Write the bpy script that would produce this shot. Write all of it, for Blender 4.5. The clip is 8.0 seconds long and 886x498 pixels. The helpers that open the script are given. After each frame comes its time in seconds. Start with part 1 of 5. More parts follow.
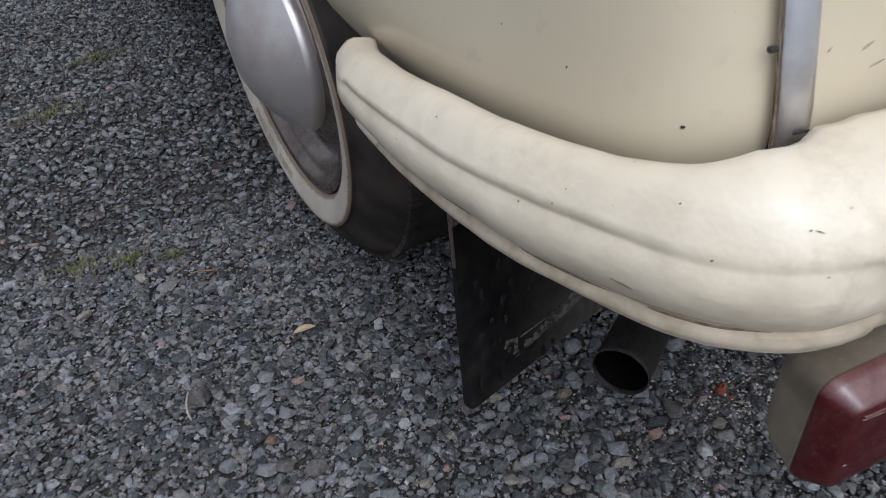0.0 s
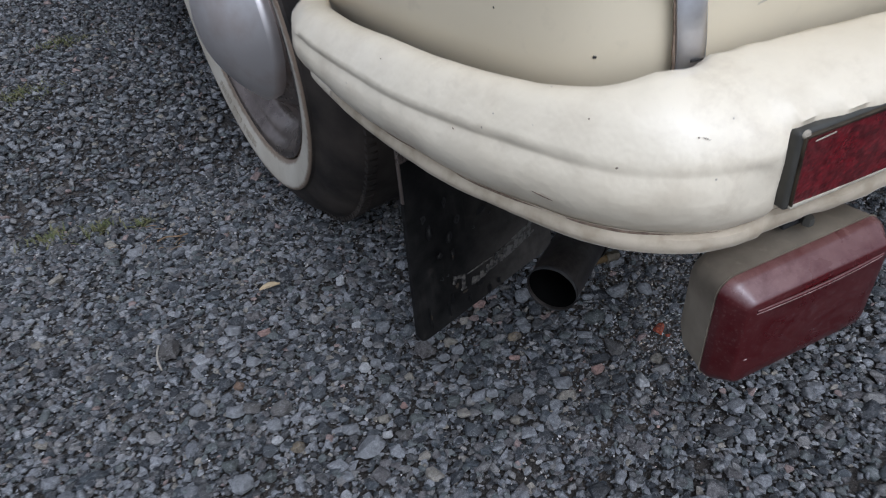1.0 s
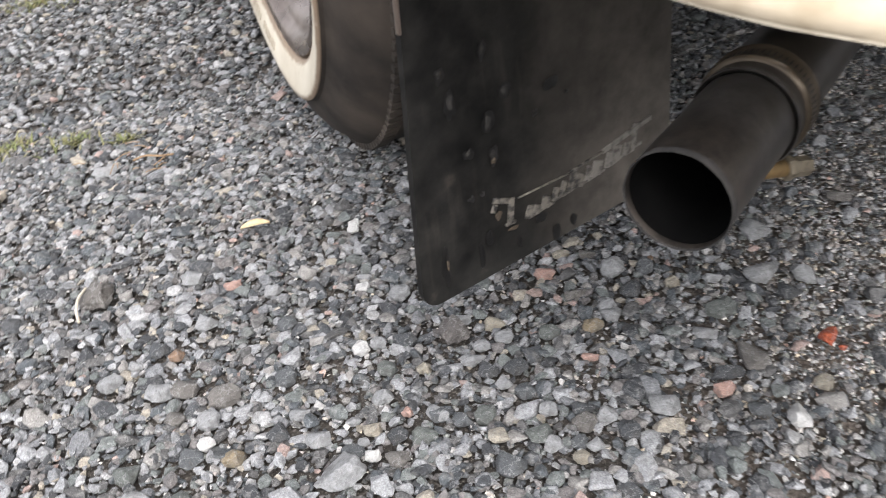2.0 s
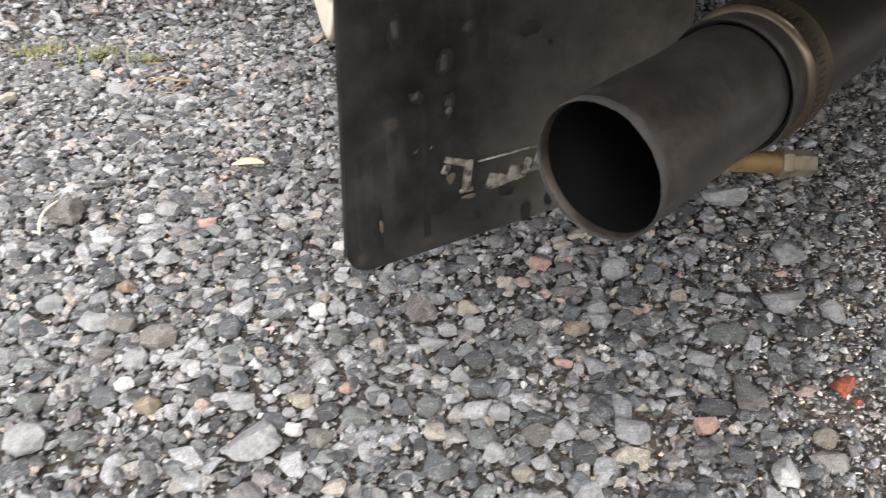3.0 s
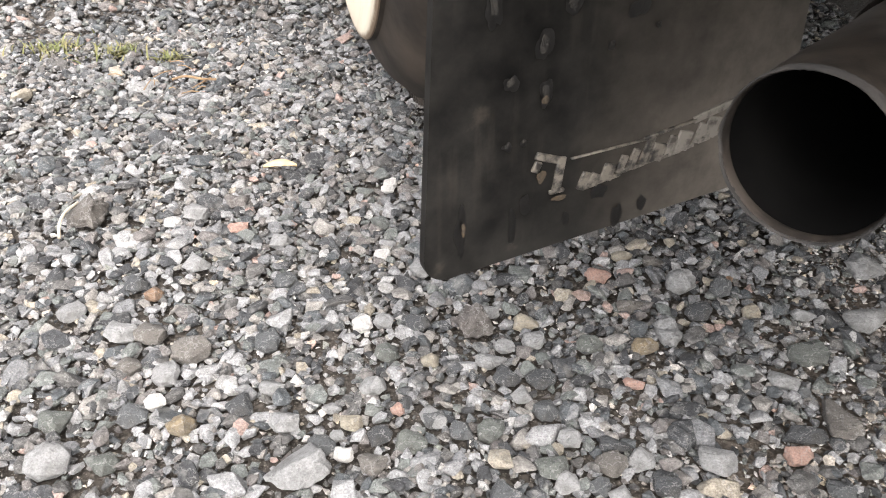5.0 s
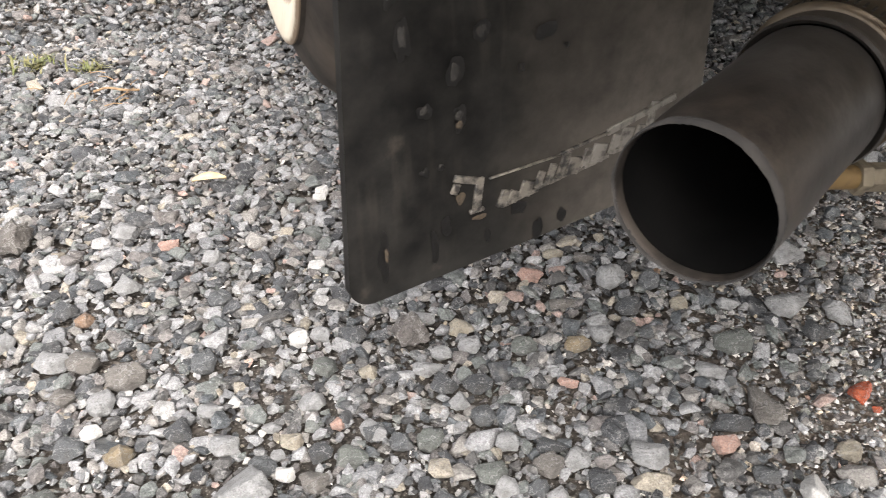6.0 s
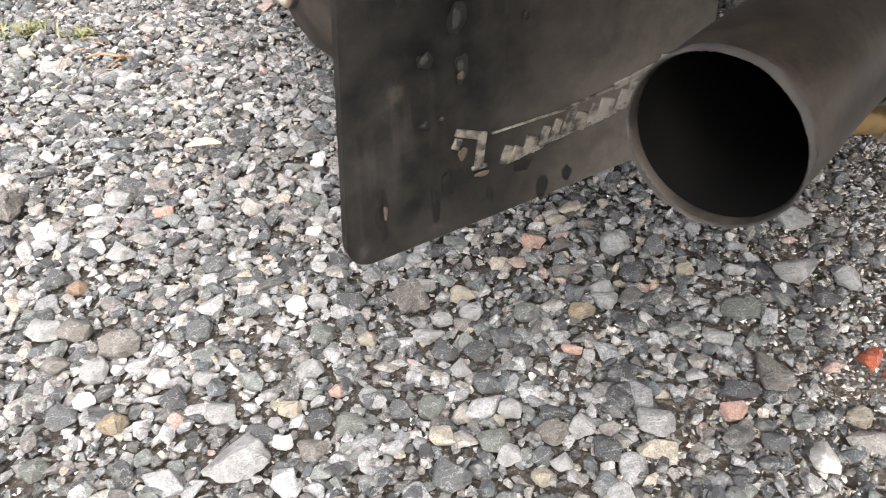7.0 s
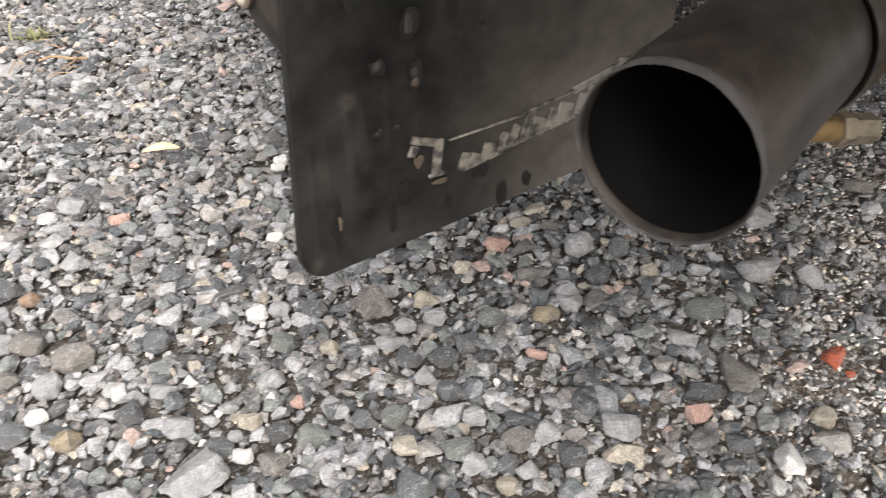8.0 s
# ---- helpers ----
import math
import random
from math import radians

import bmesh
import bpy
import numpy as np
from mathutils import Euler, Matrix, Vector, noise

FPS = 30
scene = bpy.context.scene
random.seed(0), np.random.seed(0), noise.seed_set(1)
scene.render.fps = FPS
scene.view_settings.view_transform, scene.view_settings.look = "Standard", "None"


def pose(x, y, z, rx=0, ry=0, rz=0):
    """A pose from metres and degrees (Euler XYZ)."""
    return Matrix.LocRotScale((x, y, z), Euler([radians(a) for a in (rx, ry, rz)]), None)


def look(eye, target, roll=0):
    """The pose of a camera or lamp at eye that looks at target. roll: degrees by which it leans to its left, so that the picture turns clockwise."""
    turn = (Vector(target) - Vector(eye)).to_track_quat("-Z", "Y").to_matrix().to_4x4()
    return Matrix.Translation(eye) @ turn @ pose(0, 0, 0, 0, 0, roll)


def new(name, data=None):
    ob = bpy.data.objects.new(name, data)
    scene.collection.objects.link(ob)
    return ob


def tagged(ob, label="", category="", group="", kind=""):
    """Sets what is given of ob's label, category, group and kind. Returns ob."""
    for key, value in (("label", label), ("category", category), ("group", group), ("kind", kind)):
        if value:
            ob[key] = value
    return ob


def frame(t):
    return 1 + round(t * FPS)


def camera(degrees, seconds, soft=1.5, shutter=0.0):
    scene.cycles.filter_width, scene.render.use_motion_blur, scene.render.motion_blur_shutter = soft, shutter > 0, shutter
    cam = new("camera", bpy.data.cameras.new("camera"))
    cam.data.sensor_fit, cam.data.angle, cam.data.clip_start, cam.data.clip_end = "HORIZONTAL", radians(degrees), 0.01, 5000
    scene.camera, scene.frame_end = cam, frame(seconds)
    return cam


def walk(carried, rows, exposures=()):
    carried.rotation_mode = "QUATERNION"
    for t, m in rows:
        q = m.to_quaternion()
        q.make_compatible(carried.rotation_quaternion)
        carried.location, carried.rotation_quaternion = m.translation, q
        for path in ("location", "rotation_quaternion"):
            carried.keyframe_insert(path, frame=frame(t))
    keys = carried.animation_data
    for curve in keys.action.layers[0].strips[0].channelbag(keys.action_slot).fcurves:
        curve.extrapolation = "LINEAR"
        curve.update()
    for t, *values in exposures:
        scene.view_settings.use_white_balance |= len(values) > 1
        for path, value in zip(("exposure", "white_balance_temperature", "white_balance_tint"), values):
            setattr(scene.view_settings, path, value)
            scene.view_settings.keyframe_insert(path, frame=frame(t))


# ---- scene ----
cam = camera(56.0, 8.0, soft=1.0, shutter=0.25)
PATH = [
    (0, (0.037, 0.019, 0.68), (0.67, 1.534, -0.462), -8.0),
    (0.3, (-0.0004, -0.0478, 0.7503), (0.645, 1.443, -0.417), -7.1),
    (0.5, (-0.02, -0.082, 0.771), (0.644, 1.392, -0.407), -6.6),
    (0.7, (-0.022, -0.089, 0.752), (0.655, 1.377, -0.427), -6.7),
    (0.8, (-0.0155, -0.0885, 0.7256), (0.669, 1.383, -0.443), -7.0),
    (1, (0.017, -0.059, 0.671), (0.706, 1.421, -0.485), -7.6),
    (1.2, (0.059, -0.013, 0.612), (0.743, 1.481, -0.529), -8.2),
    (2.3, (0.166, 0.168, 0.396), (0.487, 1.79, -0.729), -4.1),
    (2.5, (0.182, 0.165, 0.392), (0.402, 1.802, -0.735), -2.7),
    (2.7, (0.1932, 0.1680, 0.3890), (0.415, 1.797, -0.750), -2.9),
    (2.8, (0.2058, 0.1681, 0.3816), (0.438, 1.786, -0.771), -2.1),
    (3, (0.221, 0.179, 0.376), (0.544, 1.783, -0.774), -0.9),
    (3.2, (0.2278, 0.1904, 0.3743), (0.587, 1.784, -0.779), -0.4),
    (3.5, (0.228, 0.192, 0.368), (0.609, 1.782, -0.783), 0.2),
    (3.8, (0.2226, 0.1977, 0.3627), (0.612, 1.787, -0.787), 0.9),
    (4, (0.216, 0.205, 0.359), (0.598, 1.801, -0.783), 1.1),
    (4.2, (0.213, 0.204, 0.351), (0.574, 1.813, -0.781), 1.7),
    (5.3, (0.187, 0.231, 0.349), (0.527, 1.848, -0.779), -0.9),
    (5.5, (0.187, 0.235, 0.361), (0.567, 1.832, -0.781), -1.3),
    (5.8, (0.1930, 0.2256, 0.3649), (0.616, 1.801, -0.793), -1.1),
    (6, (0.202, 0.225, 0.366), (0.651, 1.789, -0.797), -0.7),
    (6.2, (0.2143, 0.2273, 0.3651), (0.678, 1.780, -0.807), -0.5),
    (6.3, (0.2212, 0.2278, 0.3638), (0.689, 1.775, -0.813), -0.5),
    (6.5, (0.216, 0.232, 0.36), (0.692, 1.769, -0.829), -0.4),
    (6.8, (0.2075, 0.2326, 0.3549), (0.665, 1.762, -0.850), -0.6),
    (7, (0.203, 0.231, 0.352), (0.643, 1.764, -0.856), -0.8),
    (7.2, (0.1934, 0.2319, 0.3576), (0.617, 1.762, -0.859), -0.7),
    (7.5, (0.186, 0.231, 0.36), (0.599, 1.765, -0.855), -1.0),
    (7.7, (0.1859, 0.2288, 0.3541), (0.620, 1.753, -0.865), -1.1),
    (7.8, (0.1945, 0.2338, 0.3526), (0.646, 1.751, -0.870), -0.9),
    (8, (0.211, 0.238, 0.352), (0.714, 1.744, -0.863), -0.2),
]
EXPOSURES = [(0, 0.20, 5620, 12), (0.5, 0.16, 5400, 12), (1.0, 0.20, 5360, 12), (1.2, 0.20, 5360, 12), (2.3, 2.48, 6500, 12), (2.6, 2.48, 6500, 12), (3.0, 2.29, 6500, 12), (3.5, 2.56, 6500, 12),
             (4.2, 2.56, 6500, 12), (5.4, 2.40, 6700, 12), (6.1, 2.44, 6700, 12), (6.5, 2.68, 6700, 12), (7.0, 2.72, 6700, 12), (7.5, 2.50, 6700, 12), (8, 2.44, 6700, 12)]
walk(cam, [(t, look(eye, target, roll)) for t, eye, target, roll in PATH], EXPOSURES)


# ---- light ----
def build_world():
    w = bpy.data.worlds.new("overcast_sky")
    scene.world = w
    w.use_nodes = True
    nt = w.node_tree
    bg = nt.nodes["Background"]
    sky = nt.nodes.new("ShaderNodeTexSky")
    sky.sky_type = "NISHITA"
    sky.sun_disc = False
    sky.sun_elevation = radians(49)
    sky.sun_rotation = radians(187)
    sky.air_density, sky.dust_density, sky.ozone_density = 1.0, 4.0, 1.0
    grey = nt.nodes.new("ShaderNodeHueSaturation")
    grey.inputs["Saturation"].default_value = 0.22
    nt.links.new(sky.outputs[0], grey.inputs["Color"])
    # an overcast sky is brighter overhead than at the horizon
    at = nt.nodes.new("ShaderNodeTexCoord")
    axis = nt.nodes.new("ShaderNodeSeparateXYZ")
    rise = nt.nodes.new("ShaderNodeMapRange")
    rise.inputs["To Min"].default_value, rise.inputs["To Max"].default_value = 0.72, 1.17
    shade = nt.nodes.new("ShaderNodeMix")
    shade.data_type, shade.blend_type = "RGBA", "MULTIPLY"
    shade.inputs[0].default_value = 1.0
    nt.links.new(at.outputs["Generated"], axis.inputs[0])
    nt.links.new(axis.outputs["Z"], rise.inputs["Value"])
    nt.links.new(grey.outputs[0], shade.inputs[6])
    nt.links.new(rise.outputs[0], shade.inputs[7])
    nt.links.new(shade.outputs[2], bg.inputs["Color"])
    bg.inputs["Strength"].default_value = 0.13
    lamp = bpy.data.lights.new("sun", "SUN")
    lamp.energy, lamp.angle, lamp.color = 0.9, radians(70), (1.0, 0.97, 0.93)
    ob = new("sun", lamp)
    # from behind the car, high up
    ob.matrix_world = look((-0.35, -3.05, 3.6), (0, 0, 0))


build_world()


# ---- materials ----
class Nodes:
    """A small builder for procedural materials."""

    def __init__(self, name, rough=0.5, metal=0.0, coat=0.0):
        self.m = bpy.data.materials.new(name)
        self.m.use_nodes = True
        self.t = self.m.node_tree
        self.b = self.t.nodes["Principled BSDF"]
        self.b.inputs["Roughness"].default_value = rough
        self.b.inputs["Metallic"].default_value = metal
        self.b.inputs["Coat Weight"].default_value = coat
        self.co = self.t.nodes.new("ShaderNodeTexCoord").outputs["Object"]

    def put(self, sock, value):
        if hasattr(value, "is_output"):
            self.t.links.new(value, sock)
        elif isinstance(value, (tuple, list)) and len(value) == 3 and sock.type == "RGBA":
            sock.default_value = (*value, 1)
        else:
            sock.default_value = value

    def noise(self, scale, detail=4.0, rough=0.55, dist=0.0, at=None):
        n = self.t.nodes.new("ShaderNodeTexNoise")
        self.put(n.inputs["Vector"], at or self.co)
        n.inputs["Scale"].default_value, n.inputs["Detail"].default_value = scale, detail
        n.inputs["Roughness"].default_value, n.inputs["Distortion"].default_value = rough, dist
        return n.outputs[0]

    def cells(self, scale, feature="F1"):
        n = self.t.nodes.new("ShaderNodeTexVoronoi")
        n.feature = feature
        self.put(n.inputs["Vector"], self.co)
        n.inputs["Scale"].default_value = scale
        return n.outputs["Distance"]

    def stretch(self, x, y, z):
        n = self.t.nodes.new("ShaderNodeMapping")
        self.put(n.inputs["Vector"], self.co)
        n.inputs["Scale"].default_value = (x, y, z)
        return n.outputs[0]

    def step(self, fac, lo, hi, a=0.0, b=1.0):
        n = self.t.nodes.new("ShaderNodeMapRange")
        self.put(n.inputs["Value"], fac)
        for key, v in (("From Min", lo), ("From Max", hi), ("To Min", a), ("To Max", b)):
            n.inputs[key].default_value = v
        return n.outputs[0]

    def mul(self, a, b, op="MULTIPLY"):
        n = self.t.nodes.new("ShaderNodeMath")
        n.operation = op
        self.put(n.inputs[0], a), self.put(n.inputs[1], b)
        return n.outputs[0]

    def mix(self, fac, a, b, kind="MIX"):
        n = self.t.nodes.new("ShaderNodeMix")
        n.data_type, n.blend_type = "RGBA", kind
        self.put(n.inputs[0], fac), self.put(n.inputs[6], a), self.put(n.inputs[7], b)
        return n.outputs[2]

    def ramp(self, fac, stops, constant=False):
        n = self.t.nodes.new("ShaderNodeValToRGB")
        r = n.color_ramp
        r.interpolation = "CONSTANT" if constant else "LINEAR"
        while len(r.elements) < len(stops):
            r.elements.new(0.5)
        for e, (p, c) in zip(r.elements, stops):
            e.position, e.color = p, (*c, 1)
        self.put(n.inputs[0], fac)
        return n.outputs[0]

    def grey(self, value):
        n = self.t.nodes.new("ShaderNodeCombineColor")
        for k in range(3):
            self.put(n.inputs[k], value)
        return n.outputs[0]

    def matt(self, level):
        self.b.inputs["Specular IOR Level"].default_value = level
        return self

    def island(self):
        return self.t.nodes.new("ShaderNodeNewGeometry").outputs["Random Per Island"]

    def each(self):
        return self.t.nodes.new("ShaderNodeObjectInfo").outputs["Random"]

    def bump(self, height, strength=0.3, distance=0.001, under=None):
        n = self.t.nodes.new("ShaderNodeBump")
        n.inputs["Strength"].default_value, n.inputs["Distance"].default_value = strength, distance
        self.put(n.inputs["Height"], height)
        if under is not None:
            self.put(n.inputs["Normal"], under)
        return n.outputs[0]

    def done(self, colour, rough=None, normal=None, metal=None):
        self.put(self.b.inputs["Base Color"], colour)
        if rough is not None:
            self.put(self.b.inputs["Roughness"], rough)
        if normal is not None:
            self.put(self.b.inputs["Normal"], normal)
        if metal is not None:
            self.put(self.b.inputs["Metallic"], metal)
        return self.m


def make_paint():
    n = Nodes("cream_body_paint", 0.38, coat=0.15)
    c = n.mix(n.step(n.noise(3.5, 3), 0.4, 0.7), (0.62, 0.535, 0.375), (0.56, 0.478, 0.332))
    c = n.mix(n.step(n.noise(40, 5), 0.62, 0.8, 0, 0.35), c, (0.36, 0.30, 0.22))
    c = n.mix(n.step(n.cells(70), 0.035, 0.02, 0, 0.6), c, (0.16, 0.09, 0.05))
    return n.done(c, n.step(n.noise(25), 0.3, 0.7, 0.32, 0.5), n.bump(n.noise(9, 2), 0.12, 0.004))


def make_bumper_paint():
    n = Nodes("thick_cream_bumper_paint", 0.36, coat=0.3)
    c = n.mix(n.step(n.noise(7, 3), 0.4, 0.7), (0.765, 0.668, 0.502), (0.685, 0.590, 0.430))
    grime = n.mul(n.step(n.noise(55, 6, 0.65), 0.48, 0.72), n.step(n.noise(9, 3), 0.40, 0.62))
    c = n.mix(n.mul(grime, 0.34), c, (0.42, 0.325, 0.215))
    c = n.mix(n.step(n.noise(21, 5, 0.6), 0.50, 0.68, 0, 0.30), c, (0.50, 0.405, 0.28))
    c = n.mix(n.step(n.cells(46), 0.045, 0.02, 0, 0.7), c, (0.13, 0.10, 0.08))
    under = n.bump(n.noise(34, 3), 0.55, 0.004)
    return n.done(c, n.step(n.noise(30), 0.3, 0.7, 0.36, 0.55), n.bump(n.noise(160, 3), 0.12, 0.001, under))


def make_rubber(name, base, dust, rough=0.75):
    n = Nodes(name, rough).matt(0.25)
    c = n.mix(n.step(n.noise(14, 5), 0.35, 0.7), base, dust)
    c = n.mix(n.step(n.noise(90, 4), 0.6, 0.8, 0, 0.5), c, dust)
    return n.done(c, n.step(n.noise(20), 0.3, 0.7, rough - 0.12, rough + 0.1), n.bump(n.noise(220, 3), 0.25, 0.0008))


def make_whitewall():
    """Yellowed white rubber, rubbed brown along both edges of the ring."""
    n = Nodes("yellowed_whitewall", 0.6).matt(0.25)
    c = n.mix(n.step(n.noise(14, 5), 0.35, 0.7), (0.55, 0.50, 0.405), (0.43, 0.375, 0.29))
    c = n.mix(n.step(n.noise(90, 4), 0.6, 0.8, 0, 0.5), c, (0.34, 0.28, 0.205))
    spot = n.t.nodes.new("ShaderNodeSeparateXYZ")
    n.put(spot.inputs[0], n.co)
    radius = n.mul(n.mul(n.mul(spot.outputs[0], spot.outputs[0]), n.mul(spot.outputs[1], spot.outputs[1]), "ADD"), 0.5, "POWER")
    ragged = n.mul(n.noise(120, 5, 0.65), 0.009)
    outer = n.step(n.mul(radius, ragged, "ADD"), 0.2205, 0.2250, 0, 0.85)
    inner = n.step(n.mul(radius, ragged, "SUBTRACT"), 0.1865, 0.1830, 0, 0.8)
    c = n.mix(n.mul(outer, inner, "MAXIMUM"), c, (0.15, 0.098, 0.062))
    return n.done(c, n.step(n.noise(20), 0.3, 0.7, 0.48, 0.7), n.bump(n.noise(220, 3), 0.25, 0.0008))


def make_flap_rubber():
    n = Nodes("dirty_black_rubber", 0.6).matt(0.16)
    c = n.mix(n.mix(0.5, n.step(n.noise(19, 5, 0.6), 0.44, 0.58), n.step(n.noise(60, 6, 0.7), 0.4, 0.64)), (0.0026, 0.0025, 0.0024), (0.0160, 0.0149, 0.0134))
    # dust blown against the side next to the exhaust
    side = n.t.nodes.new("ShaderNodeSeparateXYZ")
    n.put(side.inputs[0], n.co)
    reach = n.mul(side.outputs[0], n.mul(n.noise(14, 4, 0.6), 0.09), "ADD")
    c = n.mix(n.mul(n.step(reach, 0.12, 0.20, 0, 0.8), n.step(n.noise(45, 5, 0.65), 0.3, 0.6, 0.45, 1)), c, (0.128, 0.113, 0.096))
    streak = n.noise(1.0, 4, at=n.stretch(90, 90, 14))
    c = n.mix(n.step(streak, 0.58, 0.8, 0, 0.5), c, (0.042, 0.037, 0.031))
    c = n.mix(n.step(n.noise(60, 5), 0.66, 0.8, 0, 0.6), c, (0.05, 0.042, 0.034))
    return n.done(c, n.step(n.noise(18), 0.3, 0.7, 0.42, 0.62), n.bump(n.noise(120, 4), 0.2, 0.0008))


def make_metal(name, base, stain, rough, metal=1.0, spots=30.0, patch=(0.48, 0.72)):
    n = Nodes(name, rough, metal)
    f = n.step(n.noise(spots, 5, 0.6), *patch)
    c = n.mix(f, base, stain)
    return n.done(c, n.step(n.noise(spots * 0.7, 4), 0.3, 0.75, rough * 0.7, min(1, rough * 1.6)), n.bump(n.noise(spots * 6, 3), 0.12, 0.0006))


def make_pipe_steel():
    n = Nodes("sooty_exhaust_steel", 0.42, 0.55).matt(0.4)
    c = n.mix(n.step(n.noise(22, 5, 0.6), 0.38, 0.66), (0.022, 0.0188, 0.0165), (0.080, 0.073, 0.067))
    c = n.mix(n.step(n.noise(150, 5, 0.7), 0.46, 0.66, 0, 0.45), c, (0.013, 0.011, 0.0095))
    c = n.mix(n.step(n.noise(8, 4), 0.45, 0.65, 0, 0.6), c, (0.038, 0.0285, 0.022))
    c = n.mix(n.step(n.cells(60), 0.05, 0.03, 0, 0.5), c, (0.2, 0.18, 0.16))
    # soot from the mouth, thinning out along the pipe
    along = n.t.nodes.new("ShaderNodeVectorMath")
    along.operation = "DOT_PRODUCT"
    n.put(along.inputs[0], n.co)
    along.inputs[1].default_value = (0.837, 0.546, 0.030)
    sooted = n.step(n.mul(along.outputs["Value"], n.mul(n.noise(40, 4, 0.6), 0.05), "ADD"), 0.535, 0.492, 0, 0.8)
    c = n.mix(sooted, c, n.mix(n.step(n.noise(120, 5, 0.7), 0.4, 0.62), (0.019, 0.0165, 0.0145), (0.050, 0.041, 0.034)))
    c = n.mix(n.step(along.outputs["Value"], 0.50, 0.53, 0, 0.4), c, (0.066, 0.061, 0.056))
    return n.done(c, n.step(n.noise(30), 0.3, 0.7, 0.32, 0.5), n.bump(n.noise(260, 4), 0.18, 0.0005))


def make_red_lens(name, base, dusty, scale):
    n = Nodes(name, 0.3, coat=0.25)
    c = n.mix(n.step(n.noise(30, 6, 0.7), 0.42, 0.8, 0, dusty), base, (0.26, 0.15, 0.13))
    c = n.mix(n.step(n.noise(420, 4), 0.55, 0.78, 0, dusty), c, (0.36, 0.27, 0.24))
    # dust that has settled on what faces up
    up = n.t.nodes.new("ShaderNodeSeparateXYZ")
    n.put(up.inputs[0], n.t.nodes.new("ShaderNodeNewGeometry").outputs["Normal"])
    c = n.mix(n.mul(n.step(up.outputs[2], 0.25, 0.75, 0, 0.45), n.step(n.noise(60, 5, 0.65), 0.35, 0.6, 0.4, 1)), c, (0.25, 0.142, 0.118))
    if scale > 200:
        c = n.mix(n.step(n.noise(130, 4, 0.7), 0.42, 0.6, 0, 0.75), c, (0.028, 0.0008, 0.0015))
        c = n.mix(n.step(n.cells(260), 0.3, 0.1, 0, 0.5), c, (0.30, 0.012, 0.02))
    return n.done(c, n.step(n.noise(35), 0.3, 0.7, 0.22, 0.45), n.bump(n.cells(scale), 0.5 if scale > 200 else 0.1, 0.001))


STONE_STOPS = [
    (0.0, (0.043, 0.045, 0.048)), (0.11, (0.132, 0.134, 0.138)), (0.22, (0.071, 0.069, 0.067)),
    (0.33, (0.202, 0.203, 0.206)), (0.43, (0.111, 0.102, 0.098)), (0.53, (0.060, 0.066, 0.070)),
    (0.62, (0.212, 0.214, 0.216)), (0.69, (0.031, 0.032, 0.034)), (0.76, (0.189, 0.179, 0.166)),
    (0.84, (0.100, 0.108, 0.103)), (0.92, (0.265, 0.262, 0.257)), (0.962, (0.226, 0.202, 0.163)), (0.988, (0.247, 0.181, 0.158)),
]


def make_stone(single, gain=1.0, tint=(1, 1, 1)):
    n = Nodes("gravel_stone_single" if single else {1.0: "gravel_stone", 1.7: "gravel_chip"}.get(gain, "gravel_grit"), 0.8).matt(0.3)
    key = n.each() if single else n.island()
    if single:
        n.co = n.t.nodes.new("ShaderNodeNewGeometry").outputs["Position"]
    c = n.ramp(key, [(p, tuple(gain * q * w for q, w in zip(rgb, tint))) for p, rgb in STONE_STOPS], constant=True)
    c = n.mix(1.0, c, n.grey(n.step(n.noise(900, 4, 0.7), 0.3, 0.7, 0.50, 1.46)), "MULTIPLY")
    c = n.mix(1.0, c, n.grey(n.step(n.noise(260, 5, 0.65), 0.32, 0.68, 0.66, 1.34)), "MULTIPLY")
    c = n.mix(n.step(n.noise(1500, 3, 0.6), 0.62, 0.75, 0, 0.38), c, (0.34, 0.333, 0.322))
    c = n.mix(n.step(n.noise(110, 4, 0.6), 0.54, 0.7, 0, 0.35), c, (0.27, 0.262, 0.245))
    c = n.mix(n.step(n.noise(45, 3), 0.52, 0.72, 0, 0.25), c, (0.09, 0.08, 0.066))
    # thin pale veins
    seam = n.mul(n.mul(n.noise(85, 4, 0.6), -0.5, "ADD"), 0.0, "ABSOLUTE")
    c = n.mix(n.step(seam, 0.012, 0.003, 0, 0.35), c, (0.33, 0.325, 0.315))
    return n.done(c, n.step(n.noise(60), 0.3, 0.7, 0.62, 0.9), n.bump(n.noise(480, 6, 0.75), 0.8, 0.002))


def make_tinted_stone(name, base, vein, wear=1.0):
    n = Nodes(name, 0.82)
    c = n.mix(n.step(n.noise(120, 5, 0.65), 0.42, 0.60), base, vein)
    c = n.mix(1.0, c, n.grey(n.step(n.noise(480, 5, 0.75), 0.3, 0.7, 0.60, 1.40)), "MULTIPLY")
    c = n.mix(n.step(n.noise(800, 4, 0.7), 0.5, 0.70, 0, 0.4 * wear), c, (0.06, 0.054, 0.049))
    c = n.mix(n.step(n.noise(1400, 3, 0.6), 0.58, 0.68, 0, 0.45), c, (0.36, 0.353, 0.342))
    c = n.mix(n.step(n.noise(55, 3), 0.54, 0.70, 0, 0.28 * wear), c, (0.10, 0.089, 0.076))
    # thin pale veins
    seam = n.mul(n.mul(n.noise(70, 4, 0.6), -0.5, "ADD"), 0.0, "ABSOLUTE")
    c = n.mix(n.step(seam, 0.014, 0.004, 0, 0.45), c, (0.34, 0.335, 0.325))
    return n.done(c, normal=n.bump(n.noise(380, 6, 0.75), 1.0, 0.004))


